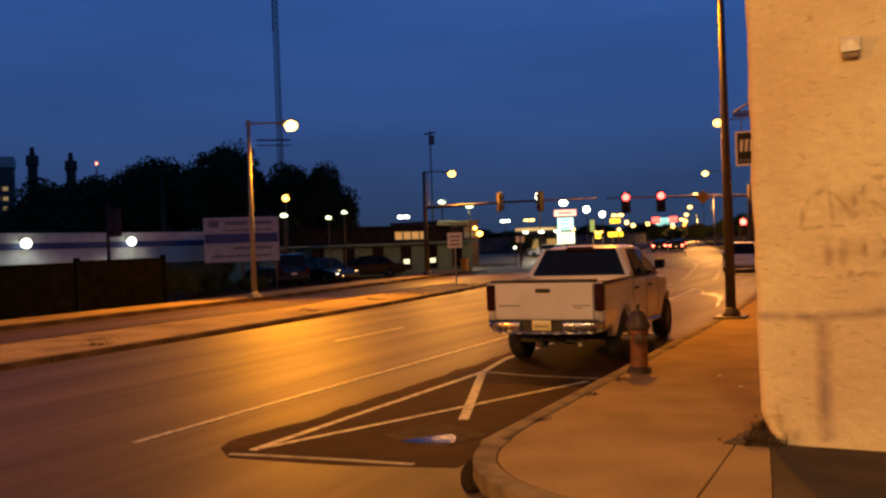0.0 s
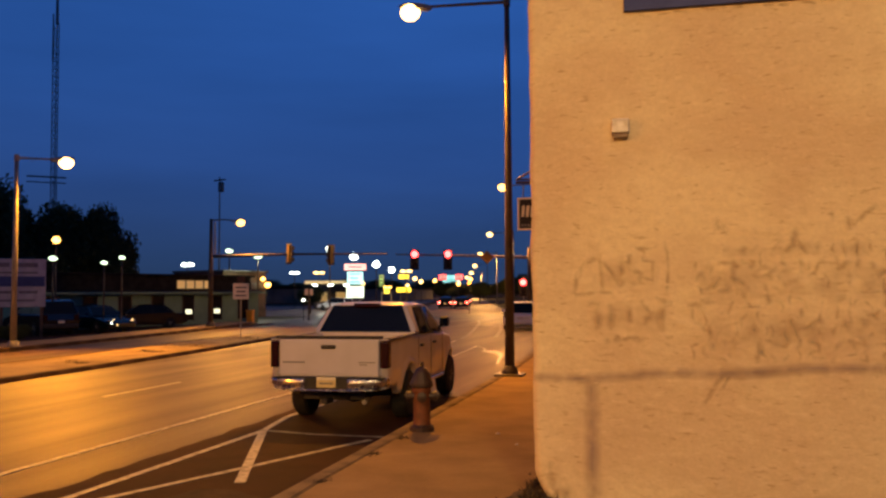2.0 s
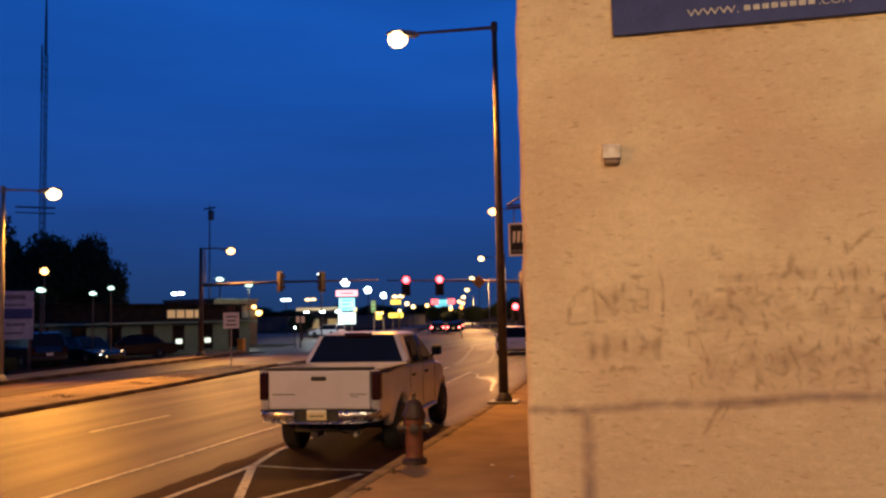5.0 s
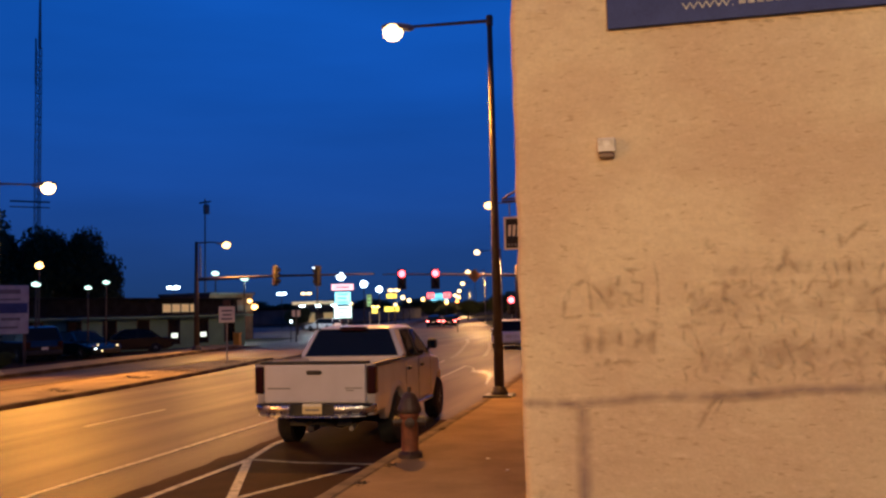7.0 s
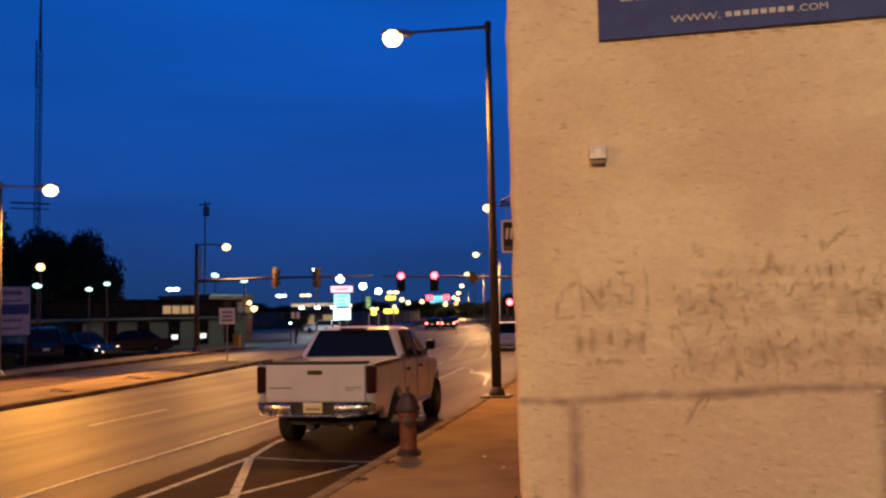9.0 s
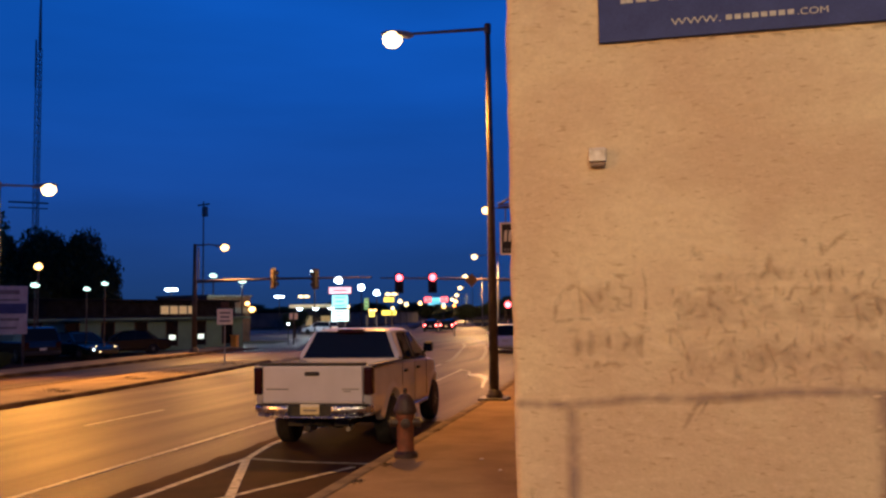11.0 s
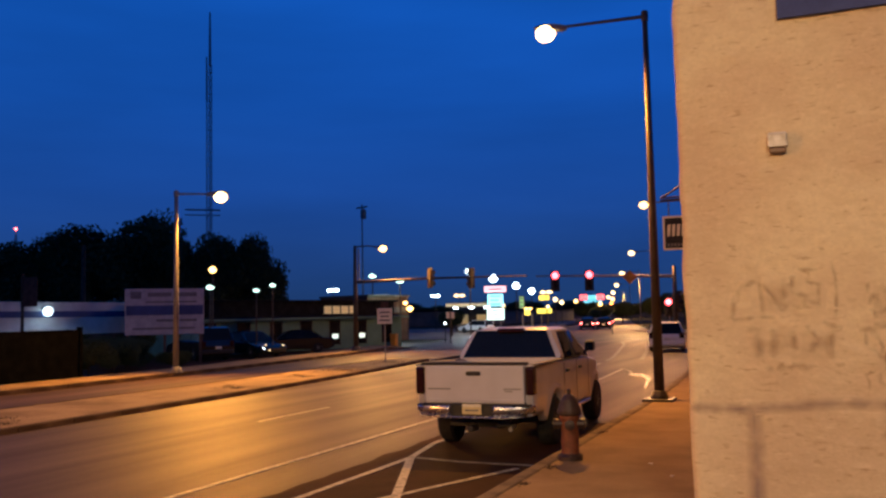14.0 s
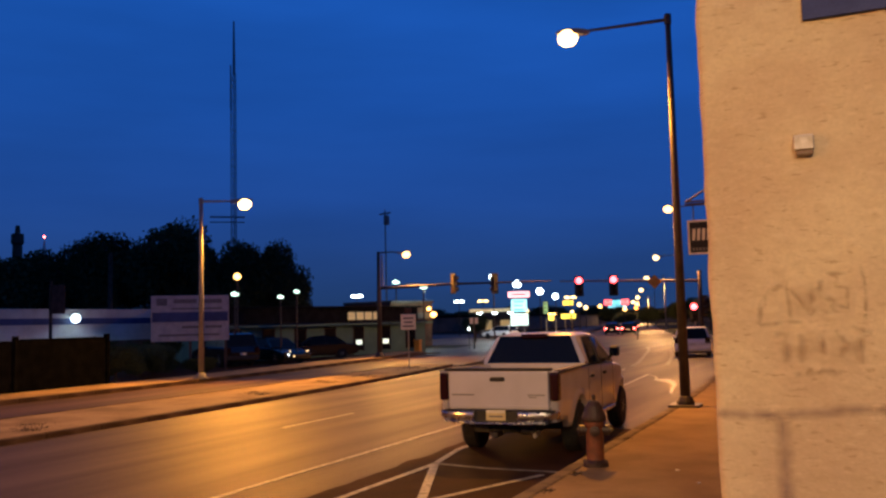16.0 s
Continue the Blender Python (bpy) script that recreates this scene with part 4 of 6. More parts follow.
def pickup(m):
    """Crew pickup; y runs forward from the tailgate, x across, z up."""
    t = empty("pickup_truck", "silver-white pickup truck parked at the kerb, chrome rear bumper", "pickup truck", m)
    W = 0.955
    RA, FA = 1.34, 4.84
    for s in (-1, 1):
        side = part("body_side", side_shell(s, W, RA, FA), M_SILVER, t, smooth=True)
        part("sill_trim", box(s * W - 0.02, s * W + 0.02, 1.85, 4.15, 0.44, 0.50, 0.01), M_CHROME, side, "bright step rail under the doors")
        for yy in (2.05, 3.05, 4.1):
            part("door_gap", box(s * W - 0.004, s * W + 0.002, yy - 0.006, yy + 0.006, 0.55, 1.3), M_BLACK, side)
        for yy in (2.2, 3.22):
            part("door_handle", box(s * W - 0.01, s * W + 0.035, yy, yy + 0.17, 1.12, 1.17, 0.012), M_BLACK, side, "black door handle")
        for cy in (RA, FA):
            part("arch_liner", prism(arch(cy, 0.49, 0.42), s * 0.55, s * (W - 0.1), "x"), M_BLACK, t)
        tl = part("tail_lamp", box(0.815 if s > 0 else -0.962, 0.962 if s > 0 else -0.815, 0.0, 0.18, 0.91, 1.335, 0.035, segments=3), M_TAIL, t, "dark red tail lamp")
        part("reversing_lens", box(s * 0.9 - 0.045, s * 0.9 + 0.045, -0.003, 0.02, 1.03, 1.12, 0.008), M_TAIL, tl)
        part("corner_bezel", box(s * 0.88 - 0.07, s * 0.88 + 0.07, 0.0, 0.1, 1.335, 1.358, 0.008), M_SILVER, tl)
        mirror = part("door_mirror", box(s * 1.06 - 0.095, s * 1.06 + 0.10, 3.72, 3.86, 1.41, 1.61, 0.06, segments=4), M_BLACK, t, "black door mirror")
        part("mirror_arm", tube([(s * 0.93, 3.84, 1.38), (s * 1.0, 3.80, 1.44)], [0.03, 0.03], 8), M_BLACK, mirror)
        part("mirror_glass", box(s * 1.06 - 0.075, s * 1.06 + 0.075, 3.712, 3.722, 1.42, 1.57), M_GLASS, mirror)
        part("bed_rail", box(s * 0.93 - 0.055, s * 0.93 + 0.055, 0.06, 1.93, 1.345, 1.372, 0.01), M_BLACK, t, "black cap along the bed side")
        part("headlamp", box(s * 0.66 - 0.13, s * 0.66 + 0.13, 5.4, 5.58, 0.86, 1.06, 0.03), M_PLATE_WHITE, t)
        part("bed_wall", box(s * 0.80 - 0.03, s * 0.80 + 0.03, 0.06, 1.93, 0.80, 1.34), M_SILVER, t)
    gate = part("tailgate", box(-0.808, 0.808, 0.0, 0.07, 0.775, 1.362, 0.03, segments=3), M_SILVER, t)
    part("gate_cap", box(-0.87, 0.87, -0.010, 0.085, 1.362, 1.408, 0.014), M_BLACK, gate, "black cap along the top of the tailgate")
    part("gate_handle", box(-0.12, 0.12, -0.018, 0.01, 1.205, 1.27, 0.026, segments=3), M_BLACK, gate, "black tailgate handle")
    part("gate_crease", box(-0.80, 0.80, -0.006, 0.01, 0.83, 0.845, 0.004), M_SILVER, gate)
    part("badge", box(-0.75, -0.38, -0.006, 0.004, 0.99, 1.010), M_SIGN_GREY, gate)
    part("badge", box(0.48, 0.75, -0.006, 0.004, 0.995, 1.010), M_SIGN_GREY, gate)
    part("badge", box(0.50, 0.62, -0.006, 0.004, 0.96, 0.975), M_SIGN_GREY, gate)
    part("lower_valance", box(-0.93, 0.93, 0.03, 0.12, 0.66, 0.78, 0.02), M_SILVER, t)
    def bumper_run(x0, x1, low, high):
        """A curved length of bumper that wraps round the corners."""
        bm = bmesh.new()
        rows = []
        for x in steps(x0, x1, 18):
            k = (abs(x) / 0.97) ** 4
            y = 0.05 - 0.20 * (1 - k)
            z0, z1 = low + 0.05 * k, high
            zm = (z0 + z1) / 2
            d = (z1 - z0) / 2
            rows.append([bm.verts.new((x, y + dy, zm + f * d)) for dy, f in ((0.10, 1.0), (0.02, 0.98), (0.004, 0.75), (0.0, 0.3), (0.004, -0.3), (0.016, -0.75), (0.04, -1.0), (0.10, -1.0))])
        for a, b in zip(rows, rows[1:]):
            for j in range(7):
                bm.faces.new((a[j], a[j + 1], b[j + 1], b[j]))
        bm.faces.new(rows[0])
        bm.faces.new(rows[-1][::-1])
        return bm

    bumper = part("rear_bumper", bumper_run(-0.945, -0.35, 0.60, 0.76), M_BUMPER, t, "chrome rear bumper", smooth=True)
    part("bumper_end", bumper_run(0.35, 0.945, 0.60, 0.76), M_BUMPER, bumper, smooth=True)
    part("bumper_step", bumper_run(-0.90, 0.90, 0.56, 0.60), M_BUMPER, bumper, smooth=True)
    part("bumper_pad", box(-0.36, 0.36, -0.09, 0.04, 0.565, 0.774, 0.01), M_BLACK, bumper, "black plate recess")
    part("pad_top", box(-0.91, 0.91, -0.10, 0.05, 0.757, 0.775, 0.008), M_BLACK, bumper)
    plate = part("number_plate", box(-0.155, 0.155, -0.115, -0.10, 0.625, 0.785, 0.005), M_PLATE, bumper, "pale yellow number plate")
    part("plate_bar", box(-0.11, 0.11, -0.119, -0.114, 0.675, 0.70), M_SIGN_GREY, bumper)
    part("plate_band", box(-0.15, 0.15, -0.1175, -0.1145, 0.74, 0.78), M_PLATE_WHITE, bumper)
    part("tow_hitch", box(-0.05, 0.05, -0.2, 0.1, 0.38, 0.46, 0.01), M_BLACK, t)
    part("rear_axle", tube([(-0.8, RA, 0.4), (-0.15, RA, 0.4), (0.15, RA, 0.4), (0.8, RA, 0.4)], [0.06, 0.06, 0.06, 0.06], 10), M_BLACK, t)
    part("differential", lathe([(0.05, -0.18), (0.15, -0.1), (0.17, 0), (0.15, 0.1), (0.05, 0.18)], 14, centre=(0, RA, 0.4), axis="x"), M_BLACK, t)
    part("spare_tyre", lathe([(0.36, 0.40), (0.37, 0.44), (0.37, 0.55), (0.36, 0.6)], 20, centre=(0, 0.55, 0)), M_RUBBER, t)
    part("exhaust", tube([(0.55, 0.3, 0.42), (0.58, -0.02, 0.40)], [0.035, 0.035], 10), M_STEEL, t)
    part("chassis", box(-0.5, 0.5, 0.3, 5.3, 0.40, 0.60), M_BLACK, t)
    part("bed_floor", box(-0.9, 0.9, 0.06, 1.95, 0.76, 0.80), M_BLACK, t)
    part("hood", prism([(4.25, 0.7), (4.25, 1.30), (4.45, 1.29), (5.3, 1.17), (5.5, 1.06), (5.55, 0.7)], -0.80, 0.80, "x", 0.05), M_SILVER, t)
    part("front_bumper", box(-0.84, 0.84, 5.45, 5.72, 0.5, 0.72, 0.05), M_CHROME, t)
    cab = part("cab_back", prism([(-0.90, 0.8), (-0.90, 1.34), (-0.88, 1.38), (0.88, 1.38), (0.90, 1.34), (0.90, 0.8)], 1.95, 2.03, "y", 0.01), M_SILVER, t)

    def section(y, w0, w1, z0, z1, wm=None):
        """Half outlines of the cabin at y."""
        return [(-w0, y, z0), (-w1, y, z1 - 0.06), (-w1 + 0.10, y, z1 - 0.012), (0, y, z1), (w1 - 0.10, y, z1 - 0.012), (w1, y, z1 - 0.06), (w0, y, z0)]

    # roof shell
    bm = bmesh.new()
    rows = []
    for y, w, z in ((2.16, 0.66, 1.835), (2.26, 0.69, 1.885), (2.7, 0.715, 1.905), (3.2, 0.71, 1.90), (3.6, 0.68, 1.865), (3.72, 0.65, 1.83)):
        rows.append([bm.verts.new(p) for p in ((-w - 0.045, y, z - 0.085), (-w, y, z - 0.04), (-w + 0.12, y, z - 0.008), (0, y, z), (w - 0.12, y, z - 0.008), (w, y, z - 0.04), (w + 0.045, y, z - 0.085))])
    for a, b in zip(rows, rows[1:]):
        for k in range(6):
            bm.faces.new((a[k], a[k + 1], b[k + 1], b[k]))
        bm.faces.new((a[6], a[0], b[0], b[6]))
    bm.faces.new(rows[0])
    bm.faces.new(rows[-1][::-1])
    roof = part("roof", bm, M_SILVER, t, smooth=True)
    part("brake_lamp", box(-0.24, 0.24, 2.06, 2.2, 1.815, 1.885, 0.012), M_TAIL, roof, "dark red high brake lamp")
    for s in (-1, 1):
        part("rear_pillar", quad_plate([(s * 0.90, 1.98, 1.40), (s * 0.90, 2.22, 1.36), (s * 0.73, 2.36, 1.80), (s * 0.69, 2.15, 1.82)], 0.05), M_SILVER, t)
        part("rear_pillar_face", quad_plate([(s * 0.91, 1.97, 1.36), (s * 0.84, 1.962, 1.37), (s * 0.635, 2.145, 1.84), (s * 0.70, 2.155, 1.82)], 0.05), M_SILVER, t)
        part("mid_pillar", quad_plate([(s * 0.925, 2.98, 1.34), (s * 0.925, 3.10, 1.34), (s * 0.745, 3.06, 1.80), (s * 0.745, 2.96, 1.80)], 0.04), M_BLACK, t)
        part("front_pillar", quad_plate([(s * 0.92, 4.22, 1.30), (s * 0.90, 4.34, 1.29), (s * 0.68, 3.70, 1.80), (s * 0.70, 3.60, 1.80)], 0.05), M_SILVER, t)
        part("side_window", quad_plate([(s * 0.915, 2.20, 1.35), (s * 0.915, 3.0, 1.35), (s * 0.745, 2.98, 1.81), (s * 0.735, 2.34, 1.81)], 0.012), M_GLASS, t, "dark tinted side window")
        part("side_window", quad_plate([(s * 0.915, 3.08, 1.35), (s * 0.915, 4.22, 1.32), (s * 0.71, 3.62, 1.81), (s * 0.74, 3.04, 1.81)], 0.012), M_GLASS, t, "dark tinted side window")
    part("rear_window", quad_plate([(-0.85, 1.955, 1.385), (0.85, 1.955, 1.385), (0.645, 2.14, 1.845), (-0.645, 2.14, 1.845)], 0.015), M_GLASS, t, "dark tinted rear window")
    part("windscreen", quad_plate([(-0.88, 4.32, 1.30), (0.88, 4.32, 1.30), (0.66, 3.70, 1.82), (-0.66, 3.70, 1.82)], 0.015), M_GLASS, t)
    part("cabin_floor", box(-0.88, 0.88, 2.03, 4.3, 0.7, 0.78), M_BLACK, t)
    for yy in (2.6, 3.55):
        part("seat_back", box(-0.72, 0.72, yy, yy + 0.14, 0.8, 1.42, 0.04), M_BLACK, t)
    for s in (-1, 1):
        for cy in (RA, FA):
            wheel(t, s * 0.85, cy, 0.395, 0.27, s)
    return t


pickup(pose(-0.885, 0.03, 0, 0, 0, 2.0))


def car(name, label, category, m, paint, length=4.6, width=1.80, height=1.45, suv=False, tail=M_TAIL, group="", bumper=None, glints=False):
    """A car; y runs forward from its rear bumper, z up."""
    t = empty(name, label, category, m, group)
    L, W, H = length, width / 2, height
    belt = H * (0.60 if suv else 0.64)
    RA, FA, R = L * 0.2, L * 0.79, 0.34 if suv else 0.31
    hood = belt - 0.06
    if suv:
        outline = [(0.02, 0.45), (0.0, 0.75), (0.06, belt), (L * 0.68, belt), (L * 0.72, hood), (L * 0.96, hood - 0.16), (L, 0.55), (L - 0.03, 0.32)]
        roofline = [(0.12, belt), (0.30, H - 0.06), (0.55, H), (L * 0.45, H), (L * 0.53, H - 0.05), (L * 0.70, belt)]
    else:
        outline = [(0.02, 0.45), (0.0, 0.72), (0.1, belt - 0.03), (L * 0.2, belt + 0.0), (L * 0.68, belt - 0.02), (L * 0.74, hood - 0.04), (L * 0.96, hood - 0.22), (L, 0.5), (L - 0.03, 0.28)]
        roofline = [(L * 0.15, belt), (L * 0.27, H - 0.08), (L * 0.36, H), (L * 0.50, H), (L * 0.56, H - 0.05), (L * 0.71, belt - 0.02)]

    def arc(cy):
        return [(cy + (R + 0.05) * math.cos(a), R + (R + 0.05) * math.sin(a)) for a in steps(-0.1, math.pi + 0.1, 8)]

    under = [(L * 0.93, 0.24)] + arc(FA) + arc(RA) + [(0.12, 0.28)]
    part("body", prism(outline + under, -W, W, "x", 0.06), paint, t, smooth=False)
    bm = bmesh.new()
    rings = []
    for y, z in roofline:
        k = (z - belt) / (H - belt)
        w = W - 0.06 - 0.2 * max(0, k)
        rings.append((bm.verts.new((-w, y, z)), bm.verts.new((w, y, z))))
    shell = []
    for a, b in rings[1:-1]:
        shell.append((a, b, bm.verts.new(b.co - Vector((0.01, 0, 0.04))), bm.verts.new(a.co - Vector((-0.01, 0, 0.04)))))
    for a, b in zip(shell, shell[1:]):
        for k in range(4):
            bm.faces.new((a[k], a[(k + 1) % 4], b[(k + 1) % 4], b[k]))
    bm.faces.new(shell[0])
    bm.faces.new(shell[-1])
    for v in rings[0] + rings[-1]:
        bm.verts.remove(v)
    part("roof", bm, paint, t)
    bot, top = [(y, z) for y, z in roofline], H - 0.03
    (y0, z0), (y1, z1), (y5, z5), (y4, z4) = roofline[0], roofline[1], roofline[-1], roofline[-2]
    w0, w1 = W - 0.06, W - 0.24
    part("rear_window", quad_plate([(-w0 + 0.06, y0, z0), (w0 - 0.06, y0, z0), (w1 - 0.04, y1, z1), (-w1 + 0.04, y1, z1)], 0.015), M_DULL_GLASS, t)
    part("windscreen", quad_plate([(-w0 + 0.06, y5, z5), (w0 - 0.06, y5, z5), (w1 - 0.04, y4, z4), (-w1 + 0.04, y4, z4)], 0.015), M_DULL_GLASS, t)
    ym = (y1 + y4) / 2
    for s in (-1, 1):
        part("side_window", quad_plate([(s * w0, y0 + 0.1, belt), (s * w0, ym - 0.03, belt), (s * (w1 + 0.02), ym - 0.03, H - 0.06), (s * (w1 + 0.02), y1 + 0.1, H - 0.08)], 0.012), M_DULL_GLASS, t)
        part("side_window", quad_plate([(s * w0, ym + 0.03, belt), (s * w0, y5 - 0.12, belt), (s * (w1 + 0.02), y4 - 0.05, H - 0.08), (s * (w1 + 0.02), ym + 0.03, H - 0.06)], 0.012), M_DULL_GLASS, t)
        part("pillar", tube([(s * w0, y0, z0), (s * w1, y1, z1)], [0.05, 0.04], 6), paint, t)
        part("pillar", tube([(s * w0, y5, z5), (s * w1, y4, z4)], [0.05, 0.04], 6), paint, t)
        part("pillar", tube([(s * w0, ym, belt), (s * w1, ym, H - 0.03)], [0.04, 0.04], 6), M_BLACK, t)
        part("tail_lamp", box(s * (W - 0.16) - 0.13, s * (W - 0.16) + 0.13, -0.02, 0.12, 0.70, 0.86 if not suv else 1.02, 0.02), tail, t, "red tail lamp")
        part("headlamp", box(s * (W - 0.22) - 0.16, s * (W - 0.22) + 0.16, L - 0.17, L - 0.02, 0.58, 0.70, 0.03), M_CHROME, t)
        part("door_mirror", box(s * (W + 0.06) - 0.08, s * (W + 0.06) + 0.08, y5 - 0.42, y5 - 0.3, belt, belt + 0.14, 0.03), paint, t)
        for cy in (RA, FA):
            wheel(t, s * (W - 0.11), cy, R, 0.2, s)
    part("rear_bumper", box(-W + 0.04, W - 0.04, -0.06, 0.15, 0.32, 0.56, 0.05), bumper or (M_BLACK if suv else paint), t)
    part("number_plate", box(-0.16, 0.16, -0.075, -0.055, 0.60, 0.72), M_PLATE_WHITE, t)
    part("underbody", box(-W + 0.2, W - 0.2, 0.2, L - 0.2, 0.2, 0.4), M_BLACK, t)
    # glowing dots on the nose, added to imitate lamplight glints on the paint
    if glints:
        for x, z in ((-0.62, 0.66), (0.55, 0.70), (0.68, 0.52), (0.30, 0.40)):
            part("glint_dot", lathe([(0.01, -0.03), (0.028, -0.02), (0.028, 0.02), (0.01, 0.03)], 8, centre=(x, L + 0.01, z), axis="y"), G_WARM if x < 0.6 else G_WHITE, t, "small glowing dot imitating a lamplight glint")
    return t


car("parked_suv", "white hatchback parked at the kerb past the lamp post", "car", pose(-3.0, 34.2, 0, 0, 0, 8), M_WHITECAR, 4.5, 1.85, 1.55, True, bumper=M_WHITECAR)
car("parked_suv", "black sport utility vehicle parked in the dark car park", "car", pose(-24.6, 25.0, 0.05, 0, 0, 62), M_BLACKCAR, 4.7, 1.9, 1.75, True, group="cars in the car park")
car("parked_car", "dark teal saloon car parked nose out, with glowing dots as glints", "car", pose(-27.5, 29.6, 0.05, 0, 0, 250), M_TEALCAR, 4.6, 1.8, 1.42, glints=True, group="cars in the car park")
car("parked_car", "black saloon car parked beside the green building", "car", pose(-23.6, 35.0, 0.05, 0, 0, 128), M_BLACKCAR, 4.7, 1.8, 1.42, group="cars in the car park")
car("waiting_car", "dark car waiting at the lights with red tail lamps lit", "car", pose(-19.6, 95.0, 0, 0, 0, 12), M_BLACKCAR, 4.6, 1.8, 1.45, tail=G_TAIL, group="cars down the avenue")
car("waiting_car", "dark car waiting at the lights with red tail lamps lit", "car", pose(-21.9, 96.0, 0, 0, 0, 12), M_BLACKCAR, 4.6, 1.8, 1.45, tail=G_TAIL, group="cars down the avenue")
car("distant_car", "distant car with red tail lamps lit", "car", pose(-24.0, 118.0, 0, 0, 0, 12), M_BLACKCAR, 4.6, 1.8, 1.45, tail=G_TAIL, group="cars down the avenue")
car("distant_car", "distant car with red tail lamps lit", "car", pose(-27.4, 120.0, 0, 0, 0, 12), M_BLACKCAR, 4.6, 1.8, 1.45, tail=G_TAIL, group="cars down the avenue")


# ---------------- hydrant ----------------
hyd = empty("fire_hydrant", "rust-red fire hydrant with dark cap on the kerb edge", "fire hydrant", pose(0.84, -0.86, 0.15, 0, 0, 15))
part("base_flange", lathe([(0.17, 0.0), (0.17, 0.05), (0.15, 0.07), (0.13, 0.09)], 16), M_HYDRANT_DARK, hyd, "dark base flange")
part("barrel", lathe([(0.125, 0.09), (0.12, 0.12), (0.118, 0.52), (0.135, 0.55), (0.135, 0.60)], 18), M_HYDRANT, hyd, smooth=False)
part("bonnet", lathe([(0.15, 0.60), (0.165, 0.62), (0.165, 0.66), (0.14, 0.72), (0.11, 0.80), (0.07, 0.86), (0.03, 0.88)], 18), M_HYDRANT_DARK, hyd, "dark domed cap")
part("operating_nut", lathe([(0.03, 0.87), (0.03, 0.94), (0.02, 0.95)], 5), M_HYDRANT_DARK, hyd)
for s, ax in ((1, "x"), (-1, "x"), (-1, "y")):
    part("outlet_cap", lathe([(0.06, s * 0.10), (0.06, s * 0.17), (0.07, s * 0.175), (0.07, s * 0.21), (0.025, s * 0.22), (0.025, s * 0.24)], 12, centre=(0, 0, 0.48), axis=ax), M_HYDRANT_DARK, hyd)
for k in range(8):
    a = math.pi * k / 4
    part("flange_bolt", lathe([(0.012, 0.05), (0.012, 0.075)], 6, centre=(0.152 * math.cos(a), 0.152 * math.sin(a), 0)), M_HYDRANT_DARK, hyd)


# ---------------- street lamps and signals ----------------
def cobra(parent, x, y, z, ux, uy, lens, size=1.0):
    """Cobra-head lantern; (ux, uy) points along the arm."""
    turn = Matrix.Translation((x, y, z)) @ Matrix.Rotation(math.atan2(uy, ux), 4, "Z")
    bm = bmesh.new()
    rows = []
    for u, w, h0, h1 in ((-0.36, 0.04, -0.03, 0.03), (-0.25, 0.09, -0.05, 0.06), (-0.05, 0.11, -0.02, 0.10), (0.22, 0.10, 0.04, 0.115), (0.34, 0.04, 0.05, 0.09)):
        rows.append([bm.verts.new(turn @ Vector(p) * 1.0) for p in ((u * size, -w * size, h0 * size), (u * size, -w * 0.7 * size, h1 * size), (u * size, w * 0.7 * size, h1 * size), (u * size, w * size, h0 * size))])
    for a, b in zip(rows, rows[1:]):
        for k in range(4):
            bm.faces.new((a[k], a[(k + 1) % 4], b[(k + 1) % 4], b[k]))
    bm.faces.new(rows[0])
    bm.faces.new(rows[-1][::-1])
    head = part("lantern", bm, M_GREY, parent)
    # glass is drawn oversized so that it takes in the lamp's glare
    bm = lathe([(0.02, -0.25), (0.09, -0.23), (0.15, -0.16), (0.17, -0.08), (0.16, 0.0), (0.11, 0.07), (0.02, 0.11)], 16)
    bmesh.ops.transform(bm, verts=bm.verts, matrix=turn @ Matrix.Translation((0.10 * size, 0, 0)) @ Matrix.Diagonal((1.25 * size, size, size, 1)))
    part("lamp_glass", bm, lens, head, "glowing lamp glass enlarged for its glare")
    return head


def street_lamp(x, y, h, ux, uy, arm, lens, label, pole_mat=M_BRONZE, r0=0.115, r1=0.06, size=1.0, z0=0.14, drop=0.12, group="street lamps", foot=0.22):
    t = empty("street_lamp", label, "street lamp", pose(x, y, z0), group)
    H = h - z0
    part("pole", tube([(0, 0, 0.03), (0, 0, H * 0.5), (0, 0, H + 0.08)], [r0, (r0 + r1) / 2, r1], 14), pole_mat, t, smooth=True)
    part("base_plate", box(-foot, foot, -foot, foot, 0.0, 0.06, 0.01), pole_mat, t)
    part("base_cover", lathe([(r0 * 1.75, 0.05), (r0 * 1.7, 0.12), (r0 * 1.25, 0.22), (r0 * 1.02, 0.24)], 14), pole_mat, t)
    pts = [(ux * arm * k, uy * arm * k, H - 0.05 - drop * k) for k in steps(0, 1, 6)]
    part("arm", tube(pts, [0.045 - 0.012 * k for k in steps(0, 1, 6)], 8), pole_mat, t)
    part("clamp", tube([(0, 0, H - 0.16), (0, 0, H + 0.06)], [r1 * 1.35, r1 * 1.35], 10), pole_mat, t)
    cobra(t, ux * (arm + 0.3 * size), uy * (arm + 0.3 * size), H - 0.07 - drop, ux, uy, lens, size)
    return t


street_lamp(0.77, 7.3, 8.95, -1, 0.0, 1.9, G_SODIUM, "dark bronze street lamp with glowing sodium lantern beside the building", drop=-0.04, size=1.15, foot=0.33)
street_lamp(-18.9, 14.85, 7.2, 0.78, 0.62, 1.2, G_SODIUM, "steel street lamp with glowing sodium lantern across the avenue", M_GREY, 0.12, 0.07, size=1.25, drop=-0.02)
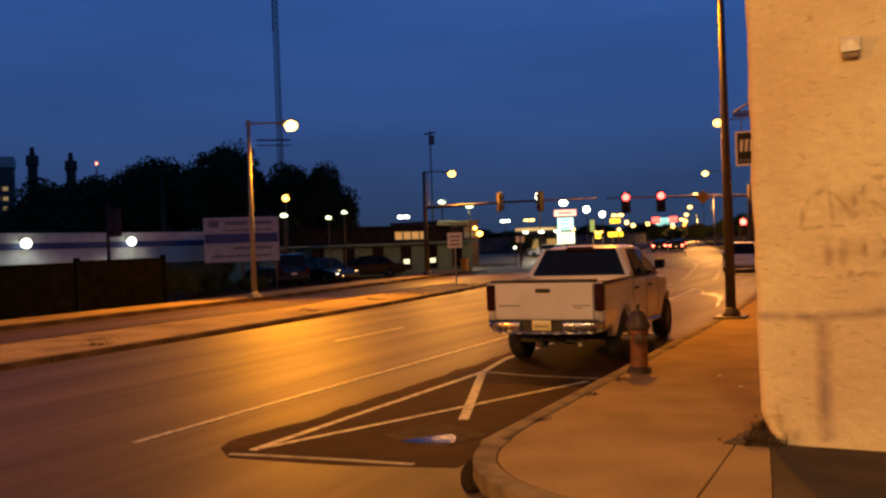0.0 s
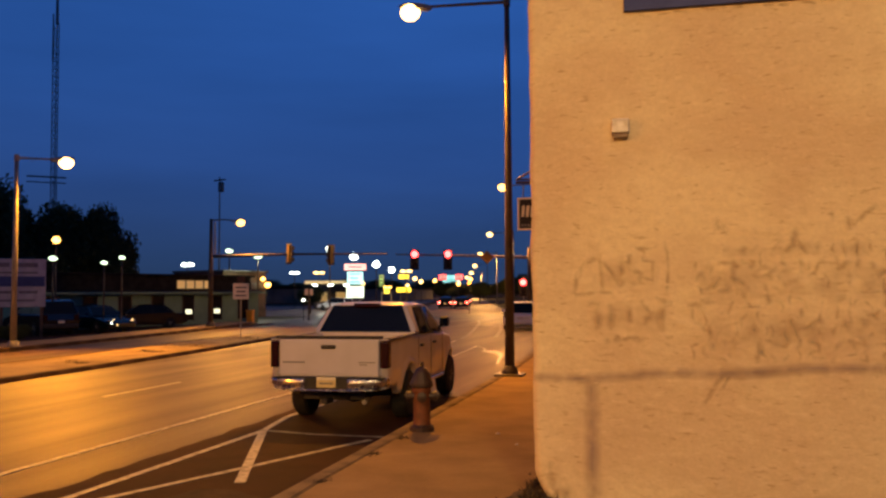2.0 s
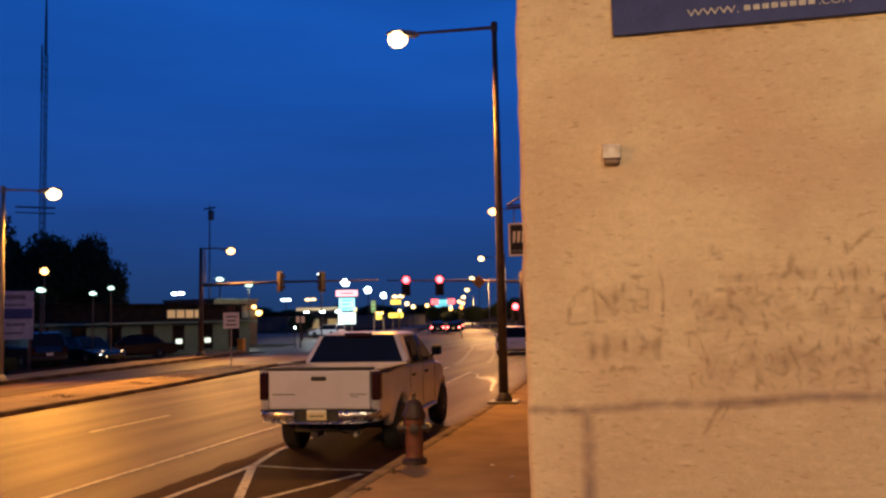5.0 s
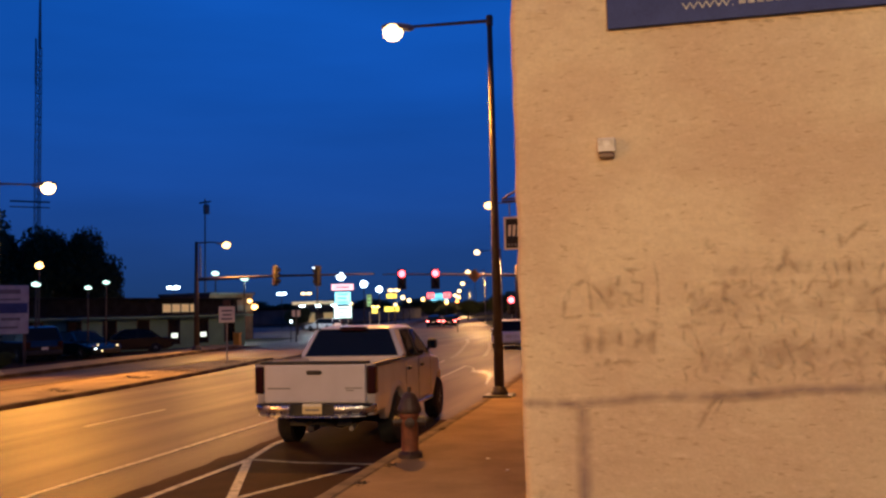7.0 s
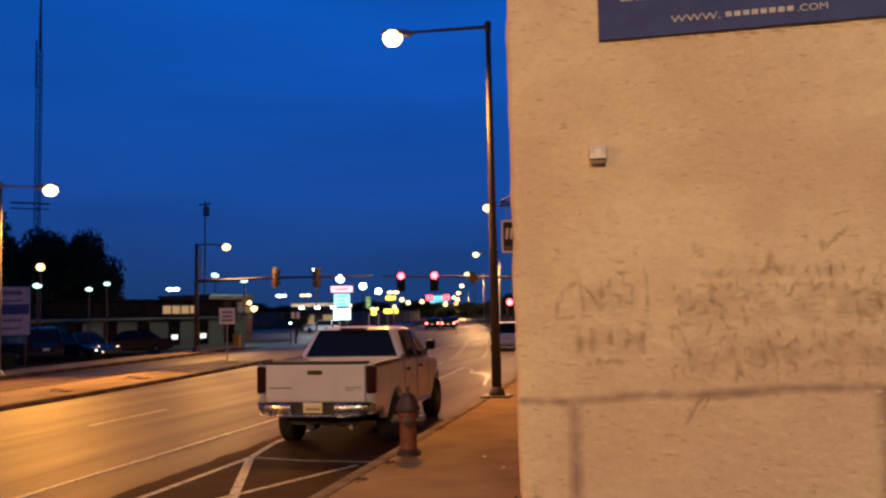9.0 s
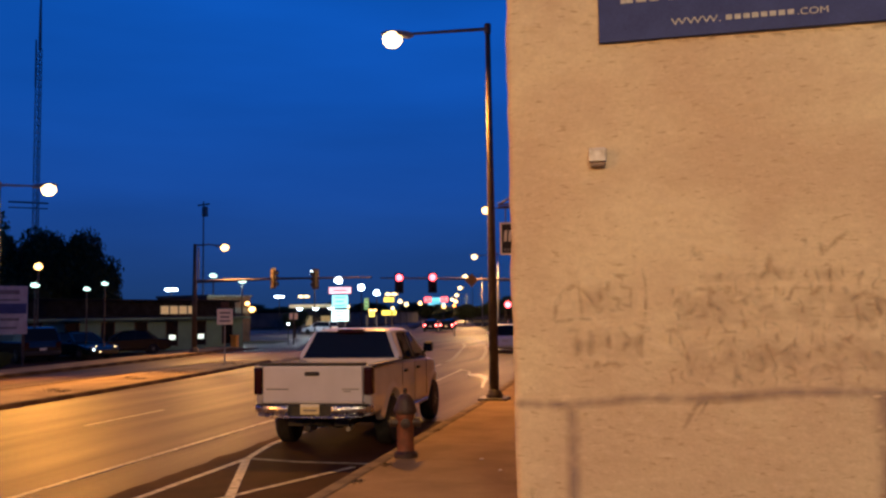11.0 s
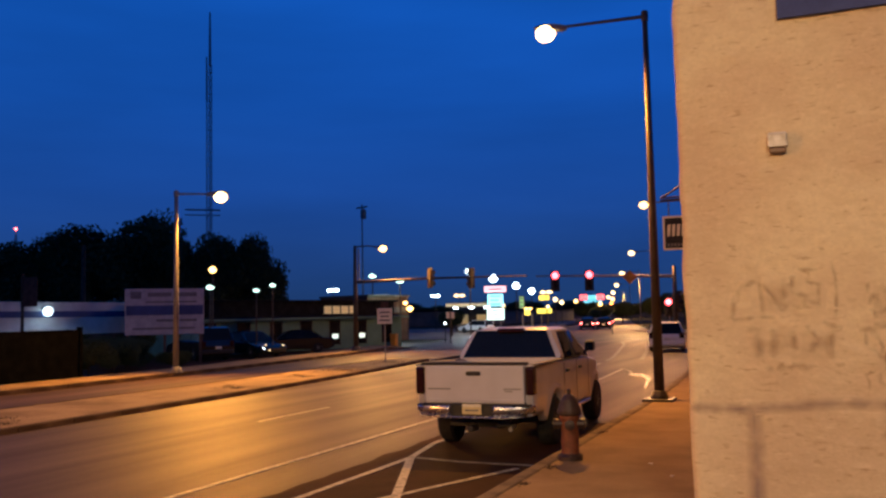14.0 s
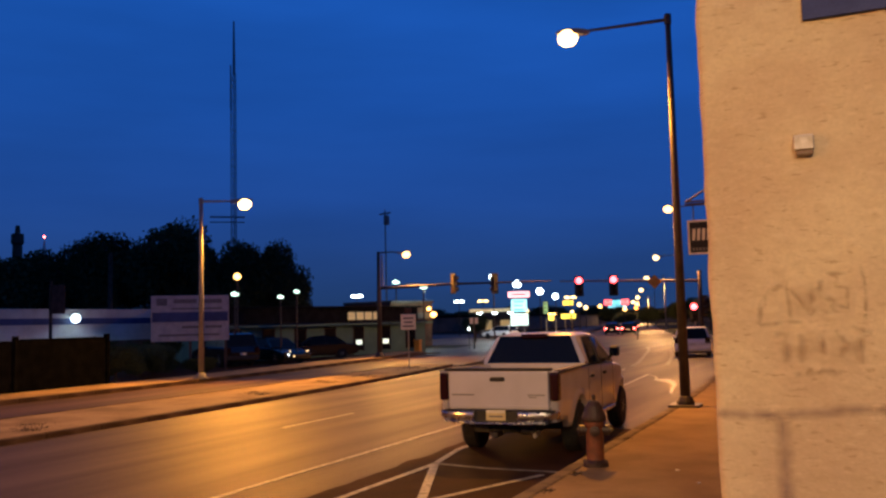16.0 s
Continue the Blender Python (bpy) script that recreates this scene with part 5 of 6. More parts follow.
# body for the added, unseen lamp that brightens the left of the road
street_lamp(-18.9, -19.2, 7.2, 0.78, 0.62, 1.2, G_SODIUM, "steel street lamp with glowing sodium lantern across the avenue", M_GREY, 0.12, 0.07, size=1.25, drop=-0.02)
street_lamp(8.6, -18.3, 8.35, -0.70, 0.71, 1.65, G_SODIUM, "dark bronze street lamp lighting the corner wall", drop=-0.04, size=1.15)
street_lamp(0.77, -26.7, 8.95, -1, 0.0, 1.9, G_SODIUM, "dark bronze street lamp on the pavement across the side street", drop=-0.04, size=1.15)
for x, y, g in ((-4.94, 41.25, G_SODIUM_FAR), (-13.6, 84.6, G_WARM), (-24.3, 134.5, G_WARM), (-37.5, 196.1, G_WARM), (-53.7, 271.4, G_WARM), (-72.0, 352.0, G_WARM)):
    # heads grow with distance to keep the size of their glare
    street_lamp(x + 2.3, y + 0.5, 8.95, -0.98, -0.2, 2.0, g, "street lamp with glowing lantern further along the avenue", M_GREY, size=0.95 + y / 120, z0=0.14 if y < 78 else -0.035)


def flood(x, y, z, lens, size, label, two=False):
    """A tall light pole with one or two floodlight heads."""
    t = empty("floodlight_pole", label, "street lamp", pose(x, y, 0), "distant lamps")
    part("pole", tube([(0, 0, -0.02), (0, 0, z)], [0.07 * min(1.3, size + 0.3), 0.05 * min(1.3, size + 0.3)], 8), M_BRONZE, t)
    for s in ((-1, 1) if two else (0,)):
        cx = s * 0.55 * size
        part("arm", tube([(0, 0, z), (cx, -0.05, z)], [0.04, 0.04], 6), M_GREY, t)
        head = part("lantern", box(cx - 0.45 * size, cx + 0.45 * size, -0.25 * size, 0.25 * size, z, z + 0.14 * size, 0.03), M_GREY, t)
        # oversized globe stands in for the glare of the head
        part("lamp_glass", lathe([(0.06, -0.42), (0.29, -0.34), (0.43, -0.13), (0.43, 0.05), (0.29, 0.27), (0.06, 0.34)], 12, bm=None, centre=(0, 0, 0)), lens, head, "glowing lamp glass enlarged for its glare").matrix_basis = Matrix.Translation((cx, 0, z)) @ Matrix.Diagonal((size * (1.25 if two else 1.0), size, size * (0.62 if lens == G_GREENISH or two else 1.0), 1))
    return t


def mast_signal(x, y, z, parent, yaw, lit=None, body=M_YELLOW):
    """Three-lens traffic signal hung on an arm. Its face looks along -y before the turn."""
    s = new("signal_head")
    s.parent = parent
    s.matrix_basis = pose(x, y, z, 0, 0, yaw)
    part("housing", box(-0.17, 0.17, -0.1, 0.1, -0.52, 0.52, 0.03), body, s)
    part("backplate", box(-0.27, 0.27, 0.0, 0.02, -0.62, 0.62, 0.01), M_BLACK, s)
    for k, zz in enumerate((0.33, 0.0, -0.33)):
        on = lit == k
        # a lit lens is widened to take in its red glare
        part("lens", lathe([(0.125 if not on else 0.21, -0.10), (0.12 if not on else 0.2, -0.13), (0.06, -0.145), (0.01, -0.15)], 14, centre=(0, 0, zz), axis="y"), G_RED if on else M_BLACK, s, "glowing red lens" if on else "")
        part("visor", tube([(0, -0.1, zz + 0.005), (0, -0.3, zz + 0.005)], [0.15, 0.15], 12, caps=False), M_BLACK, s)
    return s


ms = empty("traffic_signal_mast", "traffic signal mast with street lamp on top and long arm", "traffic signal", pose(-21.43, 34.2, 0.1))
part("pole", tube([(0, 0, 0), (0, 0, 3.2), (0, 0, 6.4)], [0.16, 0.14, 0.09], 14), M_BRONZE, ms, smooth=True)
part("base", lathe([(0.3, 0), (0.3, 0.1), (0.2, 0.3), (0.17, 0.32)], 14), M_BRONZE, ms)
part("lamp_arm", tube([(0, 0, 6.33), (0.7, 0.36, 6.38), (1.12, 0.57, 6.34)], [0.05, 0.04, 0.035], 8), M_BRONZE, ms)
cobra(ms, 1.42, 0.72, 6.29, 0.89, 0.45, G_SODIUM_FAR, 1.15)
part("riser", tube([(0.18, 0.1, 6.2), (0.2, 0.1, 4.35), (0.3, 0.15, 4.2)], [0.05, 0.05, 0.05], 8), M_GREY, ms)
part("mast_arm", tube([(0.1, 0.05, 4.18), (4.1, 2.0, 4.33), (9.5, 4.6, 4.38)], [0.10, 0.075, 0.045], 10), M_BRONZE, ms, smooth=True)
mast_signal(4.12, 1.95, 4.35, ms, 150)
mast_signal(6.37, 3.1, 4.3, ms, 240, None, M_BLACK)

mr = empty("traffic_signal_mast", "traffic signal mast with two glowing red signals over the avenue", "traffic signal", pose(-3.3, 40.2, 0.1))
part("pole", tube([(0, 0, 0), (0, 0, 2.5), (0, 0, 4.7)], [0.15, 0.13, 0.11], 14), M_BRONZE, mr, smooth=True)
part("mast_arm", tube([(0, 0, 4.08), (-3.0, -0.6, 4.2), (-8.0, -1.7, 4.32)], [0.09, 0.075, 0.04], 10), M_GREY, mr, smooth=True)
mast_signal(-6.83, -1.6, 3.98, mr, 22, 0, M_BLACK)
mast_signal(-4.84, -1.15, 3.97, mr, 20, 0, M_BLACK)
mast_signal(0.2, -0.2, 2.55, mr, 60)
dia = part("warning_sign", prism([(0, -0.42), (0.42, 0), (0, 0.42), (-0.42, 0)], -0.01, 0.01, "y"), M_AMBERSIGN, mr, "yellow diamond warning sign")
dia.matrix_basis = pose(-2.5, -0.65, 4.1, 0, 0, 15)
sg = empty("traffic_signal_post", "low traffic signal post with a glowing red lens", "traffic signal", pose(-4.6, 46.6, 0.1))
part("pole", tube([(0, 0, 0), (0, 0, 3.0)], [0.06, 0.05], 10), M_STEEL, sg)
mast_signal(0, -0.15, 2.3, sg, 10, 0, M_BLACK)
mast_signal(0.75, -0.1, 2.75, sg, 60)

rs = empty("road_sign", "white rectangular road sign on a post on the median", "road sign", pose(-13.92, 23.1, 0.10, 0, 0, 26))
part("post", tube([(0, 0, 0), (0, 0, 2.5)], [0.03, 0.03], 8), M_STEEL, rs)
part("plate", box(-0.34, 0.34, -0.05, -0.035, 1.72, 2.42, 0.005), M_PLATE_WHITE, rs, "white sign plate")
for k, w in enumerate((0.24, 0.2, 0.24)):
    part("print_bar", box(-w, w, -0.055, -0.05, 2.2 - 0.18 * k, 2.28 - 0.18 * k), M_SIGN_GREY, rs)
part("small_plate", box(-0.17, 0.17, -0.05, -0.035, 2.45, 2.72, 0.005), M_BRICKRED, rs)

rs2 = empty("road_sign", "two small white road signs on a post before a round tree", "road sign", pose(-21.7, 50.0, 0.0, 0, 0, 24))
part("post", tube([(0, 0, -0.02), (0, 0, 2.5)], [0.06, 0.05], 8), M_BRONZE, rs2)
for x in (-0.19, 0.19):
    part("plate", box(x - 0.13, x + 0.13, -0.08, -0.065, 1.92, 2.40, 0.005), M_PLATE_WHITE, rs2, "white sign plate")
flood(-22.3, 50.4, 1.55, G_WHITE, 0.2, "low white bollard lamp beside the crossing")
car("parked_car", "white car parked beside the filling station", "car", pose(-31.6, 87.0, 0, 0, 0, 70), M_WHITECAR, 4.5, 1.8, 1.5, True)

yb = empty("utility_box", "yellow utility box on the far pavement corner", "utility box", pose(-23.4, 43.5, 0.05))
part("body", box(-0.22, 0.22, -0.2, 0.2, 0.0, 0.8, 0.03), M_AMBERSIGN, yb)
part("lid", box(-0.25, 0.25, -0.23, 0.23, 0.8, 0.87, 0.02), M_AMBERSIGN, yb)


# ---------------- far side of the avenue ----------------
wb = empty("white_building", "low white block building with a blue stripe and wall lights", "building", pose(-36, 0, 0))
part("wall", box(-12, 0, -22, 31.5, 0, 3.30), M_WHITEWALL, wb)
part("stripe", box(0.0, 0.02, -22, 31.5, 2.50, 2.86), M_BLUESTRIPE, wb, "blue painted stripe")
part("coping", box(-12.05, 0.06, -22.05, 31.55, 3.30, 3.38, 0.01), M_WHITEWALL, wb)
part("lower_wall", box(0.0, 0.015, -22, 31.5, 0.0, 1.5), M_BRICK, wb, "dark lower wall")
part("roof_unit", box(-7, -4, 13.5, 17.5, 3.38, 4.3, 0.03), M_GREY, wb)
for y in (17.2, 24.2):
    wlight = part("wall_light", box(0.02, 0.3, y - 0.18, y + 0.18, 2.93, 3.08, 0.03), M_GREY, wb)
    # large round glass stands in for the wall light's glare
    part("lamp_glass", lathe([(0.03, -0.27), (0.2, -0.2), (0.27, -0.05), (0.27, 0.05), (0.2, 0.2), (0.03, 0.27)], 12, centre=(0.34, y, 2.84)), G_WALL, wlight, "glowing white wall light")

bs = empty("billboard", "white billboard with a blue middle band on posts", "billboard", pose(-25.1, 21.5, 0.0, 0, 0, 45.5))
part("board", box(-1.85, 1.85, -0.04, 0.04, 1.5, 3.74, 0.01), M_WHITESIGN, bs)
part("band", box(-1.80, 1.80, -0.06, -0.045, 2.45, 2.92), M_BLUESTRIPE, bs, "blue band")
for x0, x1, z0, z1 in ((-1.6, -1.1, 3.25, 3.6), (-0.8, 0.3, 3.35, 3.55), (0.5, 1.5, 3.35, 3.55), (-0.9, 1.5, 3.05, 3.13), (-0.4, 0.5, 2.12, 2.25), (0.7, 1.5, 2.12, 2.25), (-1.5, 1.4, 1.75, 1.85)):
    part("print_bar", box(x0, x1, -0.055, -0.045, z0, z1), M_SIGN_GREY, bs)
for x in (-1.7, 0, 1.7):
    part("post", box(x - 0.06, x + 0.06, 0.04, 0.16, 0, 3.6), M_BRICK, bs)

fence = empty("board_fence", "dark board fence beyond the far pavement", "fence", kind="structure")
for k in range(8):
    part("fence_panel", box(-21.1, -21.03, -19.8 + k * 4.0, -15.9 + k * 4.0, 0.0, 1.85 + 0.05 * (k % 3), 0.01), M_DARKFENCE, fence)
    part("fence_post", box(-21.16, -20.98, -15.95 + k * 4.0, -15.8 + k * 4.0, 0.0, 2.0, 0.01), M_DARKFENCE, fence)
tagged(part("verge", box(-21.02, -20.9, -20, 13, -0.1, 0.13), M_GROUND), "dark grass verge below the fence", "grass", kind="structure")

gb = empty("green_building", "low pale green building with dark shingle roof and tall dark windows", "building", pose(-29.6, 28.5, 0, 0, 0, -20.5))
part("wall", box(-9, 0, 0, 17.5, 0, 2.15), M_GREENWALL, gb)
part("upper_wall", box(-8.5, -0.45, 0.3, 17.2, 2.15, 3.22), M_ROOF, gb, "dark upper wall")
part("roof", box(-8.8, -0.25, 0.0, 17.5, 3.22, 3.36, 0.02), M_ROOF, gb)
part("eave", prism([(0.42, 2.12), (0.42, 2.17), (-0.5, 2.32), (-0.5, 2.12)], -0.4, 17.9, "y"), M_ROOF, gb)
for k, y in enumerate((10.7, 11.45, 12.2, 12.95)):
    part("upper_window", box(-0.46, -0.41, y, y + 0.62, 2.42, 2.95), G_WINDOW, gb, "lit upper window")
part("fascia", box(0.40, 0.46, -0.4, 17.9, 2.06, 2.2), M_GREENWALL, gb)
for k in range(7):
    y = 1.2 + 2.4 * k
    win = part("window", box(-0.02, 0.03, y, y + 0.85, 0.35, 1.95), M_GLASS, gb, "tall dark window")
    part("window_frame", box(0.0, 0.045, y - 0.06, y, 0.3, 2.0), M_BLACK, win)
    part("window_frame", box(0.0, 0.045, y + 0.85, y + 0.91, 0.3, 2.0), M_BLACK, win)
    if k in (4, 5):
        part("lit_pane", box(0.03, 0.05, y + 0.2, y + 0.7, 0.75, 1.05), G_WINDOW_W, win, "lit lower pane")

ub = empty("brick_building", "dark two-storey building with a row of lit upper windows", "building", pose(-36, 58, 0, 0, 0, -18))
part("wall", box(-10, 0, -14, 6, 0, 3.3), M_FARWALL, ub)
part("parapet", box(-10.1, 0.1, -14.1, 6.1, 3.3, 3.5), M_ROOF, ub)
for k in range(4):
    part("window", box(0.0, 0.05, -7.4 + k * 1.75, -6.0 + k * 1.75, 2.25, 2.95), G_WINDOW, ub, "lit window")
shop = empty("corner_shop", "small shop with amber lit front", "building", pose(-30.2, 57, 0, 0, 0, -18))
part("wall", box(-6, 0, -3, 2.2, 0, 3.9), M_BRICK, shop)
part("cornice", box(-6.1, 0.2, -3.1, 2.3, 3.9, 4.08, 0.02), M_FARWALL, shop)
part("fascia", box(0, 0.15, -3, 2.2, 2.5, 3.0), M_FARWALL, shop)
part("lit_front", box(0.16, 0.2, -1.6, -0.9, 2.4, 3.4), G_AMBER_WINDOW, shop, "amber lit window")
part("wall_lamp", lathe([(0.02, -0.2), (0.18, -0.1), (0.2, 0.0), (0.15, 0.1), (0.02, 0.15)], 12, centre=(0.5, 1.3, 3.35)), G_SODIUM_FAR, shop, "small amber globe lamp")
part("wall_lamp", lathe([(0.02, -0.3), (0.25, -0.15), (0.3, 0.0), (0.2, 0.15), (0.02, 0.2)], 12, centre=(0.5, 1.9, 2.85)), G_SODIUM_FAR, shop, "amber globe lamp")


def tall_sign(name, label, m, stack, poles=True):
    t = empty(name, label, "sign", m)
    for x0, x1, z0, z1, g in stack:
        cab = part("sign_cabinet", box(x0 - 0.08, x1 + 0.08, -0.25, 0.25, z0 - 0.08, z1 + 0.08, 0.02), M_GREY, t)
        part("sign_face", box(x0, x1, -0.28, -0.255, z0, z1), g, cab, "lit sign face")
    for x0, x1, z0, z1, g in stack:
        n = max(1, int((z1 - z0) / 0.45))
        for k in range(n):
            zc = z0 + (k + 0.5) * (z1 - z0) / n
            part("print_bar", box(x0 + 0.18 * (x1 - x0), x1 - (0.18 + 0.1 * (k % 2)) * (x1 - x0), -0.29, -0.282, zc - 0.09, zc + 0.07), M_SIGN_GREY, t)
    if poles:
        zmin = min(s[2] for s in stack)
        for x in (-0.6, 0.6):
            part("pole", tube([(x, 0, 0), (x, 0, zmin + 0.2)], [0.12, 0.12], 8), M_GREY, t)
    return t


tall_sign("pylon_sign", "tall lit pylon sign, pink head above cyan and white panels", pose(-32.3, 91.0, 0, 0, 0, 18), [(-1.35, 1.35, 4.95, 5.7, G_PANEL_PINK), (-0.95, 0.95, 3.2, 4.7, G_PANEL_CYAN), (-1.05, 1.05, 1.5, 2.9, G_PANEL_WHITE)])
tall_sign("pylon_sign", "distant lit sign with red ends and cyan middle", pose(-41.0, 182.0, 0, 0, 0, 14), [(-2.7, -1.1, 5.0, 6.2, G_PANEL_RED), (-0.9, 0.9, 5.0, 6.0, G_PANEL_CYAN), (-1.9, 2.1, 2.2, 4.8, G_PANEL_CYAN), (1.1, 2.7, 5.0, 6.2, G_PANEL_RED)])
tall_sign("pylon_sign", "small yellow lit sign along the avenue", pose(-40.4, 141.0, 0, 0, 0, 14), [(-0.9, 0.9, 4.6, 5.4, G_PANEL_YELLOW), (-1.3, 1.3, 2.2, 3.0, G_PANEL_YELLOW)])
tall_sign("pylon_sign", "small yellow and green lit sign near the pylon", pose(-28.8, 93.0, 0, 0, 0, 16), [(-0.3, 0.35, 2.0, 2.6, G_PANEL_YELLOW), (-0.9, -0.4, 2.9, 4.3, G_PANEL_GREEN)])

st = empty("filling_station", "filling station canopy with bright lights and lit shop front", "building", pose(-36.5, 96, 0, 0, 0, 14))
part("canopy", box(-3.6, 3, -5, 5, 3.2, 3.7, 0.03), M_FARWALL, st)
part("canopy_fascia", box(-3.6, 3, -5.08, -5.01, 3.25, 3.65), G_WINDOW, st, "lit cream fascia")
for x in (-2.4, -0.4, 1.6):
    part("canopy_light", lathe([(0.05, 2.95), (0.3, 3.0), (0.34, 3.1), (0.3, 3.18)], 10, centre=(x, -4.4, 0)), G_WHITE, st, "bright round light under the canopy")
part("shop", box(-4, 1, 6, 12, 0, 3.2), M_FARWALL, st)
for x in (-3.4, -0.9):
    part("shop_window", box(x, x + 1.3, 5.93, 5.99, 0.9, 2.2), G_WINDOW, st, "lit shop window")
for x in (-2.5, 2):
    part("column", box(x - 0.2, x + 0.2, -0.2, 0.2, 0, 3.2), M_GREY, st)


for x, y, z, g, s, two in (
    (-26.4, 26.9, 4.95, G_SODIUM_FAR, 0.48, False), (-25.3, 25.25, 3.9, G_GREENISH, 0.5, False), (-24.5, 28.3, 3.77, G_GREENISH, 0.42, False), (-23.76, 28.8, 4.05, G_GREENISH, 0.4, False),
    (-45.8, 73.9, 5.3, G_WHITE, 0.7, True), (-32.7, 58.3, 5.9, G_GREENISH, 0.8, False), (-28.3, 54.9, 5.2, G_GREENISH, 0.8, False), (-47.2, 106.7, 5.1, G_WHITE, 0.7, True),
    (-43.9, 108.0, 5.1, G_WARM, 0.8, True), (-31.7, 80.6, 7.1, G_WHITE, 1.1, False), (-32.5, 91.0, 6.7, G_WHITE, 1.2, False), (-34.4, 106.1, 6.2, G_WHITE, 1.2, False),
    (-36.7, 121.2, 5.8, G_WHITE, 1.2, False), (-37.2, 131.4, 5.8, G_WARM, 1.0, True), (-43.5, 160.0, 5.0, G_WARM, 1.1, False), (-40.5, 165.0, 4.6, G_SODIUM_FAR, 1.0, False),
    (-47.0, 178.0, 4.6, G_WARM, 1.2, False), (-33.5, 168.0, 4.9, G_SODIUM_FAR, 1.0, False), (-25.0, 118.0, 3.4, G_SODIUM_FAR, 0.7, False),
    (-13.4, 70.5, 3.0, G_AMBER, 0.35, False), (-40.5, 118.0, 3.6, G_WARM, 0.8, False), (-38.5, 125.0, 3.0, G_SODIUM_FAR, 0.7, True), (-36.0, 128.0, 3.3, G_WARM, 0.7, False)):
    flood(x, y, z, g, s, "distant light pole with a glowing head along the avenue", two)

up = empty("utility_pole", "tall thin wooden utility pole behind the signal mast", "utility pole", pose(-33.8, 58.5, 0))
part("pole", tube([(0, 0, 0), (0, 0, 12.6)], [0.09, 0.06], 8), M_TOWER, up)
part("crossarm", tube([(-0.7, 0.3, 12.3), (0.7, -0.3, 12.3)], [0.07, 0.07], 6), M_BARK, up)
part("transformer", lathe([(0.25, 11.2), (0.27, 11.25), (0.27, 12.0), (0.1, 12.1)], 10, centre=(0.3, -0.3, 0)), M_GREY, up)
up2 = empty("utility_pole", "wooden utility pole in front of the dark trees", "utility pole", pose(-38.5, 29.6, 0))
part("pole", tube([(0, 0, 0), (0, 0, 7.1)], [0.17, 0.12], 8), M_BARK, up2)
up3 = empty("banner_post", "post with a dark brown hanging banner", "banner", pose(-29.6, 17.1, 0))
part("pole", tube([(0, 0, 0), (0, 0, 4.5)], [0.08, 0.07], 8), M_BARK, up3)
part("banner", box(-0.1, 0.9, -0.03, 0.03, 2.95, 4.3, 0.01), M_BRICKRED, up3)
rp = empty("utility_pole", "pale thin pole at the kerb far along", "utility pole", pose(-11.5, 86, 0))
part("pole", tube([(0, 0, 0), (0, 0, 6.5)], [0.14, 0.1], 8), M_STEEL, rp)

# lattice radio tower
tw = empty("radio_tower", "slender dark lattice radio tower rising above the trees", "radio tower", pose(-69.4, 82.2, 0))
LEGS = [(0.40, 0.0), (-0.20, 0.35), (-0.20, -0.35)]
for lx, ly in LEGS:
    part("leg", tube([(lx, ly, 0), (lx, ly, 36.6)], [0.055, 0.055], 5), M_TOWER, tw)
bm = bmesh.new()
for k in range(37):
    z = k * 0.99
    for (ax, ay), (bx_, by) in zip(LEGS, LEGS[1:] + LEGS[:1]):
        tube([(ax, ay, z), (bx_, by, z + 0.99)], [0.035, 0.035], 4, bm)
        tube([(ax, ay, z), (bx_, by, z)], [0.035, 0.035], 4, bm)
part("bracing", bm, M_TOWER, tw)
part("top_mast", tube([(0.1, 0, 36.5), (0.1, 0, 41.0), (0.1, 0, 44.0)], [0.2, 0.15, 0.1], 6), M_TOWER, tw)
part("side_antenna", tube([(-0.7, 0.3, 32.0), (-0.7, 0.3, 38.0)], [0.12, 0.1], 5), M_TOWER, tw)
part("cross_arm", tube([(-2.4, -2.0, 16.9), (1.0, 1.0, 16.9)], [0.12, 0.12], 5), M_TOWER, tw)
part("cross_arm", tube([(-2.4, -2.0, 16.2), (1.0, 1.0, 16.2)], [0.08, 0.08], 5), M_TOWER, tw)

# distant chimneys, spire and tower block
for x, y, h in ((-194, 139.5, 31), (-188.4, 146.8, 29.7)):
    ch = empty("chimney_stack", "distant dark chimney stack against the evening sky", "chimney", pose(x, y, 0), "chimneys")
    part("shaft", tube([(0, 0, 0), (0, 0, h - 5), (0, 0, h - 4.6), (0, 0, h - 2.2), (0, 0, h - 2), (0, 0, h)], [1.6, 1.2, 1.6, 1.5, 0.7, 0.5], 10), M_BRICK, ch)
tb = empty("tower_block", "distant pale tower block with lit windows", "building", pose(-158.5, 104.0, 0, 0, 0, -40))
part("wall", box(-3, 3, -3, 3, 0, 22.6), M_FARWALL, tb)
part("crown", box(-3.2, 3.2, -3.2, 3.2, 20.8, 22.9), M_WHITEWALL, tb)
for k in range(6):
    for j in range(3):
        if (k * 7 + j * 3) % 4 != 1:
            part("window", box(3.0, 3.05, -2.2 + j * 1.6, -1.2 + j * 1.6, 8 + 2 * k, 8.8 + 2 * k), G_WINDOW, tb, "lit window")
sp = empty("church_spire", "distant pale floodlit spire", "spire", pose(-222, 184.5, 0))
part("spire", tube([(0, 0, 0), (0, 0, 24), (0, 0, 24.5), (0, 0, 31)], [2.2, 1.6, 1.0, 0.1], 8), M_WHITEWALL, sp)
part("beacon", lathe([(0.1, -0.4), (0.4, 0), (0.1, 0.4)], 8, centre=(0, 0, 31.8)), G_TAIL, sp, "red beacon")

